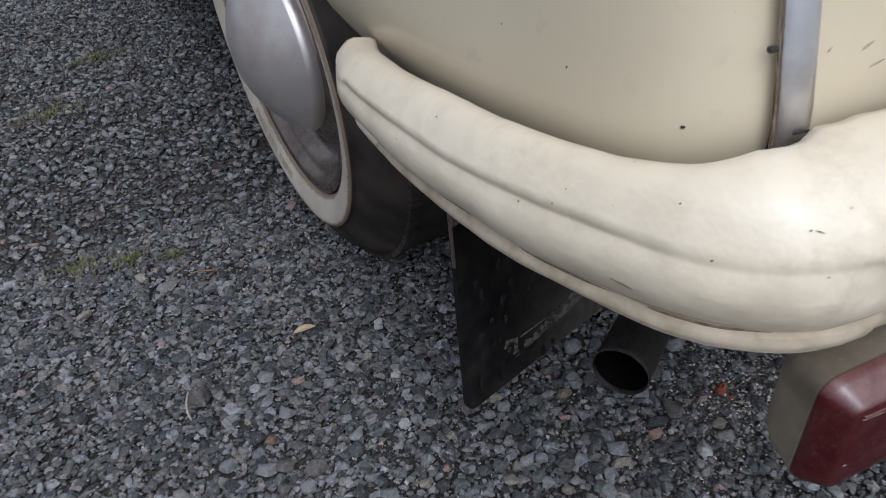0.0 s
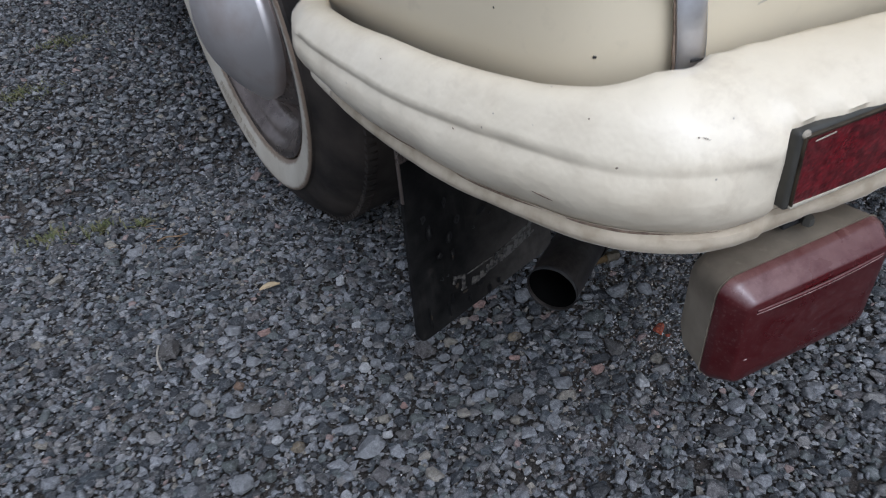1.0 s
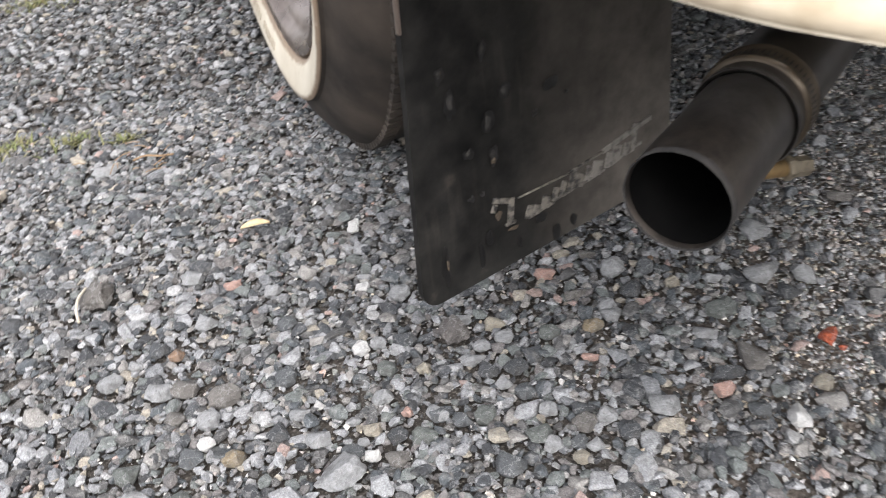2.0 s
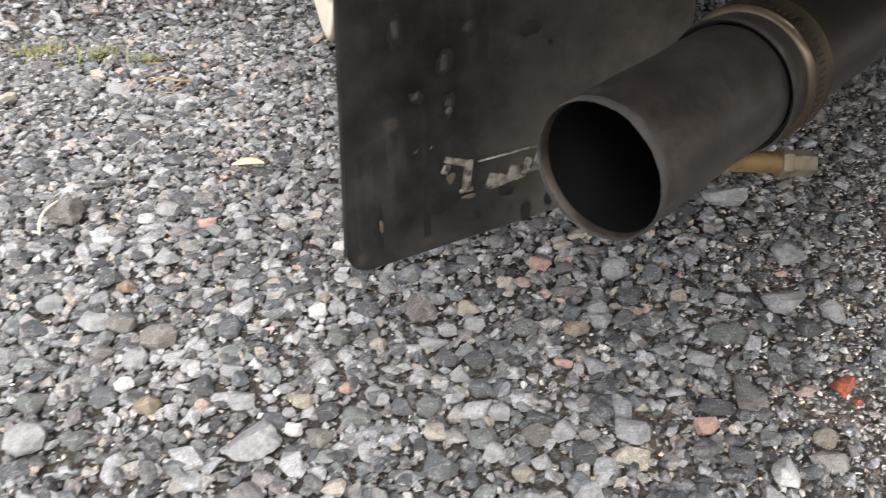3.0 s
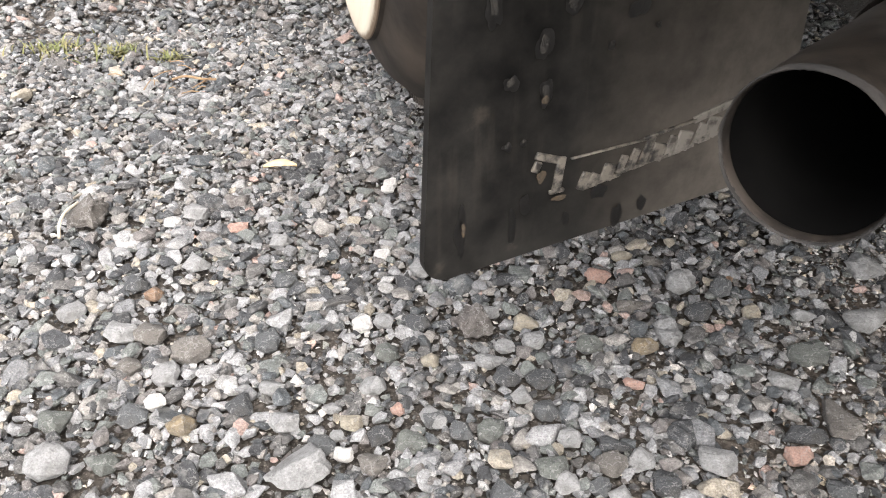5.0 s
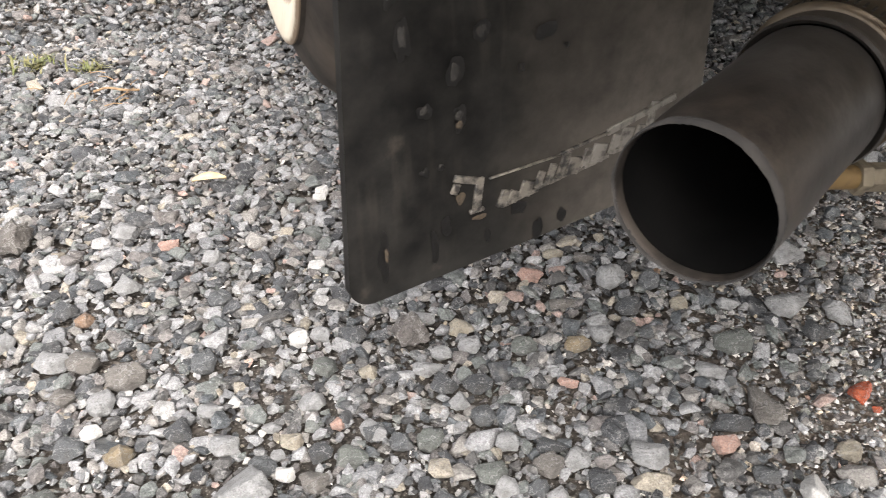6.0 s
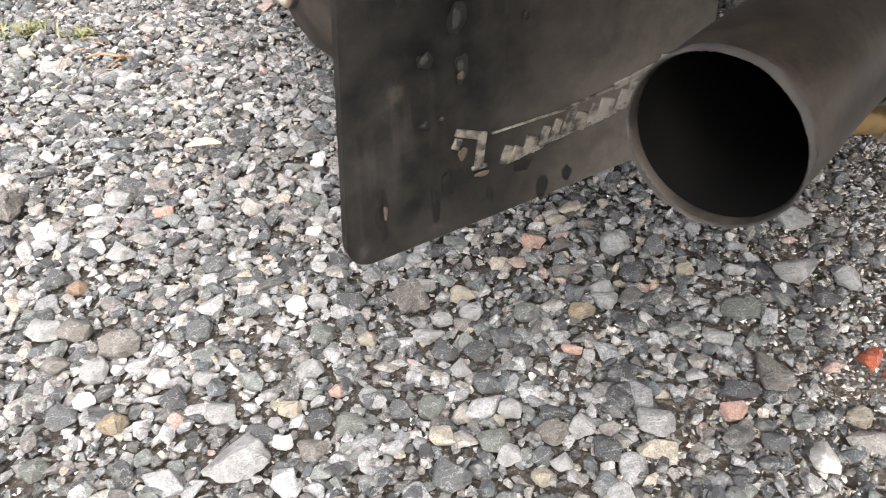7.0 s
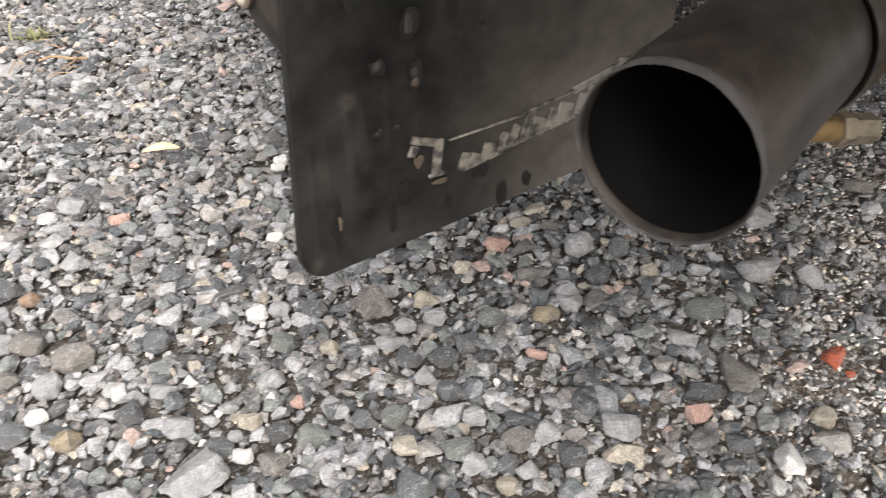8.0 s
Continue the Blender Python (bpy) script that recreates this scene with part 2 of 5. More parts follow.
def make_soil():
    n = Nodes("stony_soil", 0.95)
    c = n.mix(n.step(n.noise(6, 5), 0.35, 0.65), (0.062, 0.052, 0.043), (0.034, 0.029, 0.024))
    c = n.mix(n.step(n.cells(260), 0.35, 0.1, 0, 0.6), c, (0.14, 0.128, 0.114))
    c = n.mix(n.step(n.cells(520), 0.28, 0.12, 0, 0.7), c, (0.21, 0.19, 0.165))
    # gritty brown fines behind the car, coloured lighter to offset the bumper's shade
    spot = n.t.nodes.new("ShaderNodeSeparateXYZ")
    n.put(spot.inputs[0], n.co)
    beyond = n.mul(n.mul(spot.outputs[0], n.mul(spot.outputs[1], 0.80), "SUBTRACT"), n.mul(n.noise(16, 4), 0.10), "ADD")
    sandy = n.mix(n.step(n.noise(90, 5, 0.65), 0.35, 0.65), (0.190, 0.158, 0.131), (0.098, 0.080, 0.065))
    sandy = n.mix(n.step(n.cells(420), 0.32, 0.12, 0, 0.7), sandy, (0.25, 0.232, 0.21))
    c = n.mix(n.mul(n.step(beyond, 0.03, 0.15), n.step(n.mul(spot.outputs[1], n.mul(spot.outputs[0], 0.25), "SUBTRACT"), 0.26, 0.33)), c, sandy)
    # the open yard all round: stones too far off to part
    v = n.t.nodes.new("ShaderNodeTexVoronoi")
    n.put(v.inputs["Vector"], n.co)
    v.inputs["Scale"].default_value = 85
    stones = n.ramp(v.outputs["Color"], [(0.2, (0.045, 0.044, 0.043)), (0.5, (0.078, 0.076, 0.073)), (0.62, (0.11, 0.106, 0.10)), (0.8, (0.19, 0.183, 0.172))])
    stones = n.mix(n.step(v.outputs["Distance"], 0.4, 0.75, 0, 0.85), stones, (0.032, 0.029, 0.025))
    xyz = n.t.nodes.new("ShaderNodeSeparateXYZ")
    n.put(xyz.inputs[0], n.co)
    far = n.mul(n.step(n.mul(n.mul(xyz.outputs[0], -0.5, "ADD"), 0.0, "ABSOLUTE"), 1.05, 1.2), n.step(n.mul(n.mul(xyz.outputs[1], -1.3, "ADD"), 0.0, "ABSOLUTE"), 1.3, 1.5), "MAXIMUM")
    c = n.mix(far, c, stones)
    under = n.bump(n.cells(240), 0.7, 0.003)
    return n.done(c, normal=n.bump(n.noise(700, 4), 0.6, 0.0015, under))


def make_plain(name, base, other, rough, scale=60.0):
    n = Nodes(name, rough)
    c = n.mix(n.step(n.noise(scale, 4), 0.38, 0.68), base, other)
    return n.done(c, normal=n.bump(n.noise(scale * 4, 3), 0.2, 0.0008))


PAINT = make_paint()
BUMPER = make_bumper_paint()
TYRE = make_rubber("dusty_tyre_rubber", (0.015, 0.0128, 0.0108), (0.056, 0.0445, 0.035))
WHITEWALL = make_whitewall()
FLAP = make_flap_rubber()
CHROME = make_metal("worn_chrome", (0.72, 0.67, 0.63), (0.56, 0.47, 0.41), 0.36, 0.8, 12)
ALU = make_metal("dull_aluminium", (0.80, 0.80, 0.81), (0.58, 0.57, 0.58), 0.36, 1.0, 18)
RIM = make_metal("grimy_wheel_steel", (0.28, 0.225, 0.19), (0.14, 0.108, 0.088), 0.26, 0.9, 22)
PIPE = make_pipe_steel()
CLAMP = make_metal("rusty_clamp_steel", (0.080, 0.062, 0.042), (0.024, 0.018, 0.013), 0.42, 0.65, 60)
SCALE = make_plain("burnt_scale", (0.006, 0.0053, 0.0047), (0.020, 0.0175, 0.0155), 0.9, 110)
RUST = make_plain("ochre_rust_film", (0.048, 0.033, 0.018), (0.022, 0.0175, 0.012), 0.8, 500)
BOLT = make_metal("yellow_passivated_bolt", (0.18, 0.118, 0.050), (0.08, 0.053, 0.029), 0.55, 0.4, 160)
NUT = make_metal("pale_zinc_nut", (0.18, 0.152, 0.108), (0.07, 0.056, 0.040), 0.6, 0.3, 160)
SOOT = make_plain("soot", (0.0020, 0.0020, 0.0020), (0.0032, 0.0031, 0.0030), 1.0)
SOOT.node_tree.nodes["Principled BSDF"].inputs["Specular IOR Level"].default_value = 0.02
LENS = make_red_lens("dusty_dark_red_plastic", (0.054, 0.0022, 0.0036), 0.13, 40)
REFLEX = make_red_lens("prismatic_red_plastic", (0.125, 0.004, 0.008), 0.2, 300)
HOUSING = make_rubber("dusty_black_plastic", (0.165, 0.134, 0.096), (0.33, 0.275, 0.200), 0.85)
FRAME = make_rubber("dirty_grey_black_frame", (0.040, 0.038, 0.032), (0.095, 0.089, 0.073), 0.55)
UNDER = make_plain("black_underseal", (0.012, 0.012, 0.012), (0.03, 0.027, 0.024), 0.85, 30)
BADGE = make_metal("worn_silver_print", (0.120, 0.107, 0.089), (0.016, 0.0145, 0.013), 0.6, 0.05, 230, (0.41, 0.60))
SILVER = make_metal("silver_print", (0.160, 0.147, 0.128), (0.045, 0.039, 0.033), 0.55, 0.05, 180, (0.48, 0.66))
MUD = make_plain("dried_mud", (0.0065, 0.0059, 0.0052), (0.020, 0.0176, 0.0145), 0.95, 300)
GREASE = make_plain("dark_grease_smear", (0.0025, 0.0024, 0.0023), (0.005, 0.0045, 0.004), 0.35, 200)
STONE = make_stone(False)
# grit gain also makes up in colour for light missing under the bumper
GRIT = make_stone(False, 2.4, (1.04, 1.0, 0.95))
STONE_ONE = make_stone(True)
# chips brightened likewise against the shade of bumper and pipe
CHIP = make_stone(False, 1.7, (1.05, 1.0, 0.93))
SOIL = make_soil()
BRICK = make_tinted_stone("orange_brick", (0.40, 0.085, 0.03), (0.33, 0.065, 0.025))
PINK = make_tinted_stone("pink_granite", (0.40, 0.25, 0.20), (0.31, 0.195, 0.158))
PALE = make_tinted_stone("pale_limestone", (0.275, 0.276, 0.275), (0.20, 0.201, 0.20))
BLUEGREY = make_tinted_stone("blue_grey_slate", (0.085, 0.09, 0.094), (0.055, 0.06, 0.063))
OCHRE = make_tinted_stone("ochre_stone", (0.23, 0.18, 0.11), (0.165, 0.135, 0.095))
WHITE = make_tinted_stone("white_quartz", (0.52, 0.51, 0.49), (0.42, 0.41, 0.39), 0.4)
SLATE = make_tinted_stone("dark_slate", (0.052, 0.056, 0.060), (0.036, 0.038, 0.040))
GREENISH = make_tinted_stone("greenish_grey_stone", (0.115, 0.124, 0.112), (0.080, 0.088, 0.080))
CREAM = make_tinted_stone("cream_limestone", (0.31, 0.28, 0.22), (0.225, 0.195, 0.148))
TAN = make_tinted_stone("tan_stone", (0.150, 0.138, 0.124), (0.108, 0.098, 0.087))
RUSTY = make_tinted_stone("orange_brown_stone", (0.25, 0.155, 0.095), (0.18, 0.115, 0.075))
CLOD = make_tinted_stone("dark_earth_clod", (0.125, 0.113, 0.101), (0.075, 0.066, 0.058))
BROWN = make_tinted_stone("brown_clod", (0.135, 0.121, 0.112), (0.075, 0.065, 0.058))
LEAF = make_plain("yellow_dead_leaf", (0.46, 0.36, 0.215), (0.34, 0.25, 0.14), 0.7, 150)
GRASS = make_plain("short_green_grass", (0.085, 0.098, 0.030), (0.155, 0.132, 0.058), 0.7, 80)
STRAW = make_plain("dry_straw", (0.22, 0.145, 0.08), (0.14, 0.09, 0.05), 0.8, 120)
TWIG = make_plain("bleached_twig", (0.42, 0.38, 0.31), (0.30, 0.26, 0.20), 0.8, 120)
SMEAR = make_plain("grey_grime", (0.42, 0.37, 0.285), (0.31, 0.26, 0.195), 0.7, 90)
LIP_DIRT_SHADE = make_plain("brown_road_dirt", (0.50, 0.42, 0.305), (0.37, 0.30, 0.205), 0.9, 60)
SMUDGE = make_plain("faint_grey_smudge", (0.40, 0.352, 0.265), (0.30, 0.265, 0.20), 0.6, 130)
SCRATCH_AND_SHADE = make_plain("brown_scratch", (0.13, 0.09, 0.06), (0.26, 0.19, 0.13), 0.8, 160)
DUST = make_plain("pale_dust", (0.34, 0.25, 0.22), (0.24, 0.14, 0.13), 0.9, 300)


# ---- mesh helpers ----
def finish(name, bm, material, parent=None, label="", smooth=True, sharp=40):
    """Links a bmesh as one mesh object."""
    bmesh.ops.recalc_face_normals(bm, faces=bm.faces)
    me = bpy.data.meshes.new(name)
    if smooth:
        for f in bm.faces:
            f.smooth = True
        for e in bm.edges:
            if len(e.link_faces) == 2 and e.calc_face_angle(0) > radians(sharp):
                e.smooth = False
    bm.to_mesh(me)
    bm.free()
    me.materials.append(material)
    ob = new(name, me)
    if parent:
        ob.parent = parent
    return tagged(ob, label)


def part(name, bm, material, parent, label="", smooth=True, sharp=40):
    return finish(name, bm, material, parent, label, smooth, sharp)


def spline(points, n):
    """n points, evenly spread, on a smooth line through the points given."""
    p = [Vector(q) for q in points]
    p = [2 * p[0] - p[1]] + p + [2 * p[-1] - p[-2]]
    out = []
    for i in range(1, len(p) - 2):
        a, b, c, d = p[i - 1:i + 3]
        for k in range(24):
            t = k / 24
            out.append(0.5 * (2 * b + (c - a) * t + (2 * a - 5 * b + 4 * c - d) * t * t + (3 * b - a - 3 * c + d) * t ** 3))
    out.append(p[-2])
    run = [0]
    for a, b in zip(out, out[1:]):
        run.append(run[-1] + (b - a).length)
    done, k = [], 0
    for i in range(n):
        s = run[-1] * i / (n - 1)
        while k < len(run) - 2 and run[k + 1] < s:
            k += 1
        f = (s - run[k]) / max(run[k + 1] - run[k], 1e-9)
        done.append(out[k].lerp(out[k + 1], min(f, 1)))
    return done


def skin(bm, rows, closed=False, caps=False):
    """Quads between rows of points; closed: each row is a ring."""
    vs = [[bm.verts.new(q) for q in row] for row in rows]
    for a, b in zip(vs, vs[1:]):
        m = len(a)
        for i in range(m if closed else m - 1):
            bm.faces.new((a[i], a[(i + 1) % m], b[(i + 1) % m], b[i]))
    if caps:
        bm.faces.new(vs[0][::-1])
        bm.faces.new(vs[-1])
    return vs


def box(bm, size, m, bevel=0.0, segments=2):
    got = bmesh.ops.create_cube(bm, size=1, matrix=m @ Matrix.Diagonal((*size, 1)))
    if bevel:
        edges = {e for v in got["verts"] for e in v.link_edges}
        bmesh.ops.bevel(bm, geom=list(edges), offset=bevel, segments=segments, affect="EDGES", profile=0.5)


def lathe(bm, profile, m, n=64, closed=False):
    """Turns a profile of (radius, height along z) round z, then lays it by m."""
    rows = [[m @ Vector((r * math.cos(2 * math.pi * i / n), r * math.sin(2 * math.pi * i / n), h)) for i in range(n)] for r, h in profile]
    if closed:
        rows.append(rows[0])
    skin(bm, rows, closed=True)
    bmesh.ops.remove_doubles(bm, verts=bm.verts, dist=1e-6)


def frame_along(d, up=(0, 0, 1)):
    """Axes whose z runs along d."""
    z = Vector(d).normalized()
    x = Vector(up).cross(z).normalized()
    return Matrix((x, z.cross(x), z)).transposed().to_4x4()


def tube(bm, points, radius, n=32, caps=True):
    rows = []
    pts = [Vector(p) for p in points]
    for i, p in enumerate(pts):
        d = pts[min(i + 1, len(pts) - 1)] - pts[max(i - 1, 0)]
        f = frame_along(d)
        r = radius[i] if isinstance(radius, (list, tuple)) else radius
        rows.append([p + f.to_3x3() @ Vector((r * math.cos(a), r * math.sin(a), 0)) for a in (2 * math.pi * k / n for k in range(n))])
    skin(bm, rows, closed=True, caps=caps)


# ---- the ground ----
def build_ground():
    bm = bmesh.new()
    lines = sorted({round(-0.8 + 0.05 * i, 3) for i in range(60)} | {-80, -40, -20, -10, -5, -2.5, -1.5, 2.6, 3.5, 6, 10, 20, 40, 80})
    rows = []
    for y in lines:
        rows.append([(x, y, -0.006 + 0.004 * noise.noise((x * 4, y * 4, 0)) if abs(x) < 3 and abs(y) < 3 else -0.006) for x in lines])
    skin(bm, rows)
    tagged(finish("ground", bm, SOIL), "dark stony soil of a gravel yard", "ground", kind="structure")


build_ground()

# ---- the car ----
# x runs to the car's right, y forwards; the rear left corner is near (0.3, 0.25)
MIDDLE = 0.95
# the bodywork is drawn level and then set on its springs: a little lower, nose up
SEAT = pose(0.3295, 0.3649, 0.4029, 4.19, 0.07, 0.30) @ Matrix.Scale(1.02, 4) @ Matrix.Translation((-0.3131, -0.3734, -0.4321))
car = tagged(new("car"), "cream painted vintage small car parked on grey gravel", "car")

BUMPER_LINE = [(0.2195, 0.656), (0.2145, 0.61), (0.213, 0.54), (0.220, 0.46), (0.233, 0.40), (0.250, 0.345), (0.271, 0.300),
               (0.299, 0.268), (0.333, 0.249), (0.38, 0.240), (0.46, 0.232), (0.62, 0.226), (MIDDLE, 0.222)]
# how far in from the outer line, and height
BUMPER_SECTION = [(0.072, 0.462), (0.070, 0.474), (0.062, 0.4785), (0.048, 0.480), (0.034, 0.478), (0.022, 0.473), (0.012, 0.465), (0.0045, 0.456),
                  (0.0025, 0.4500), (0.0042, 0.4474), (0.0036, 0.4448), (0.0004, 0.4395), (-0.001, 0.428), (0.000, 0.418), (0.003, 0.408), (0.008, 0.399),
                  (0.0125, 0.3962), (0.0150, 0.3940), (0.0095, 0.3915), (0.0080, 0.3860), (0.0095, 0.3815), (0.014, 0.3805), (0.022, 0.384)]


def seat(ob):
    """Sets a piece of bodywork and all that is built on it in place."""
    if ob.matrix_basis != Matrix.Identity(4):
        ob.matrix_basis = SEAT @ ob.matrix_basis
        return
    if ob.data:
        ob.data.transform(SEAT)
    for o in ob.children:
        seat(o)


def line_frames(points, n):
    pts = spline([(*p, 0) for p in points], n)
    out = []
    for i, p in enumerate(pts):
        d = (pts[min(i + 1, n - 1)] - pts[max(i - 1, 0)]).normalized()
        out.append((p, Vector((-d.y, d.x, 0))))
    return out


def mirrored(rows):
    return rows + [[(2 * MIDDLE - q[0], q[1], q[2]) for q in row] for row in rows[-2::-1]]


def build_bumper():
    bm = bmesh.new()
    rows = []
    for k, (p, inward) in enumerate(line_frames(BUMPER_LINE, 230)):
        side = min(1, max(0, (p.y - 0.27) / 0.36))
        shelf = 0.5 + 0.56 * min(1, max(0, (p.x - 0.262) / 0.10))
        pocket = min(1, max(0, (p.x - 0.362) / 0.010))
        pocket = pocket * pocket * (3 - 2 * pocket)
        level = min(1, max(0, (p.x - 0.330) / 0.028))
        rise = min(1, max(0, (0.36 - p.y) / 0.08)) * (1 - 0.62 * min(1, max(0, (p.x - 0.285) / 0.065))) * min(1, max(0, (0.52 - p.x) / 0.08))
        tip = min(1, max(0, (p.y - 0.50) / 0.15))
        tip = tip * tip * (3 - 2 * tip)
        corner = min(1, max(0, (0.36 - p.y) / 0.08))
        nose = max(0, (p.y - 0.575) / 0.08) ** 1.5
        row = []
        for d, z in BUMPER_SECTION:
            # the free end closes in a round nose
            f = min(1.0, 0.35 + k / 10.0) ** 0.5 if k < 8 else 1.0
            zz = 0.430 + (z - 0.430) * (0.72 + 0.28 * f) * (1 - 0.33 * side) - 0.022 * side
            zz -= 0.007 * tip * min(1, max(0, (d - 0.012) / 0.04))
            if 0.437 < z < 0.4565:
                zz -= 0.003 * corner
                d += 0.65 * corner * (0.0004 + 0.25 * (z - 0.4395) - d)
            # the shelf on top is narrower along the side, and the nose leans forwards
            d = d if d < 0.01 else 0.01 + (d - 0.01) * shelf
            # level towards the reflector, and reaching up to the body at the corner
            if 0.406 < z < 0.457:
                d += (0.001 - d) * level
            elif z > 0.459 and d > 0.02:
                d += 0.016 * rise * (d - 0.02) / 0.05
                zz += 0.0075 * rise * min(1, (d - 0.02) / 0.03)
            # the pocket for the reflector
            if 0.406 < z < 0.4585:
                d += 0.008 * pocket
            elif z < 0.406:
                d += 0.004 * pocket
            elif 0.4585 < z < 0.4735 and d < 0.03:
                d -= 0.007 * pocket
            lump = (0.0014 + 0.0022 * level) * noise.noise((p.x * 16, p.y * 16, z * 30)) + (0.0003 + 0.0015 * level) * noise.noise((p.x * 55, p.y * 55, z * 60))
            q = p + inward * (d + lump + (1 - f) * 0.02)
            row.append((q.x - 0.003 * tip, q.y + 0.020 * tip + nose * max(0, zz - 0.38) * 0.28, zz + lump * 0.5))
        rows.append(row)
    first = rows[0]
    rows.insert(0, [tuple(Vector(q).lerp(Vector(first[12]) + Vector((0.018, 0.008, 0)), 0.7)) for q in first])
    skin(bm, mirrored(rows))
    ob = part("bumper", bm, BUMPER, car, "thickly brush-painted cream bumper with scratches and grime", sharp=70)
    m = ob.modifiers.new("thickness", "SOLIDIFY")
    m.thickness, m.offset = 0.002, -1
    # grime in the groove over the lower lip, its shadow painted as brown strips
    for a, b, size in ((52, 71, 0.0009), (74, 92, 0.0013), (95, 128, 0.0016), (126, 150, 0.0011), (152, 170, 0.0008), (30, 44, 0.0007)):
        bm = bmesh.new()
        rim = [Vector(rows[k][17]) for k in range(a, b)]
        skin(bm, [[q + Vector((0, 0, size * math.cos(v) * taper)) + Vector((-0.6, -0.8, 0)) * (0.0018 + 0.0012 * math.sin(v) * taper)
                   for v in (0.0, 1.05, 2.1, 3.14, 4.2, 5.2)] for q, taper in [(q, math.sin(math.pi * (i + 0.5) / len(rim)) ** 0.5) for i, q in enumerate(rim)]], closed=True, caps=True)
        part("grime_line", bm, SCRATCH_AND_SHADE, ob)
    # lower lip under the reflector: road dirt, with its shade put into the colour
    bm = bmesh.new()
    ledge = []
    for row in rows:
        if row[17][0] < 0.90 and row[17][1] < 0.60:
            grown = min(1, max(0.05, 0.66 + 0.14 * min(1, max(0, (row[17][0] - 0.27) / 0.1)) + 0.12 * noise.noise(Vector(row[17]) * 45)))
            strip = []
            for j in range(8):
                at = 21 - 7 * grown * (1 - j / 7)
                low = min(20, int(at))
                strip.append(Vector(row[low]).lerp(Vector(row[low + 1]), at - low) + Vector((-0.0003, -0.0008, 0.0003)))
            ledge.append(strip)
    skin(bm, ledge)
    m = part("dirt_film", bm, LIP_DIRT_SHADE, ob, "brown road dirt and painted shade on the lower lip").modifiers.new("thickness", "SOLIDIFY")
    m.thickness = 0.0006
    # dirty edge of the lip
    for a, b, size in ((12, 60, 0.0006), (64, 90, 0.0009), (86, 140, 0.0011), (137, 190, 0.0012), (186, 229, 0.0009)):
        bm = bmesh.new()
        rim = [Vector(rows[k][20]) for k in range(a, b)]
        skin(bm, [[q + Vector((-0.0006 * math.sin(v), -0.0008 * math.sin(v), (size + 0.0002 * noise.noise(q * 160)) * math.cos(v) * taper)) for v in (0.0, 1.05, 2.1, 3.14, 4.2, 5.2)]
                  for q, taper in [(q, math.sin(math.pi * (i + 0.5) / len(rim)) ** 0.5) for i, q in enumerate(rim)]], closed=True, caps=True)
        part("grime_line", bm, SMEAR, ob)
    return ob


bumper = build_bumper()

BODY_LINE = [(0.256, 0.80), (0.257, 0.66), (0.262, 0.56), (0.270, 0.49), (0.284, 0.42), (0.303, 0.376), (0.330, 0.353), (0.365, 0.342),
             (0.41, 0.336), (0.50, 0.332), (0.62, 0.329), (MIDDLE, 0.326)]
WHEEL = Vector((0.2695, 1.05, 0.307))
WHEEL_SIZE = 1.109


def bulge(z):
    """How far the body leans out at a height."""
    return -0.15 * max(0, z - 0.475) - 0.016 * max(0, (0.470 - z) / 0.06) ** 2 - 0.25 * max(0, z - 0.85) ** 1.5


HEIGHTS = [0.385, 0.40, 0.415, 0.43, 0.445, 0.46, 0.475, 0.49, 0.51, 0.54, 0.57, 0.60, 0.64, 0.68, 0.73, 0.78, 0.83, 0.87, 0.90, 0.92]


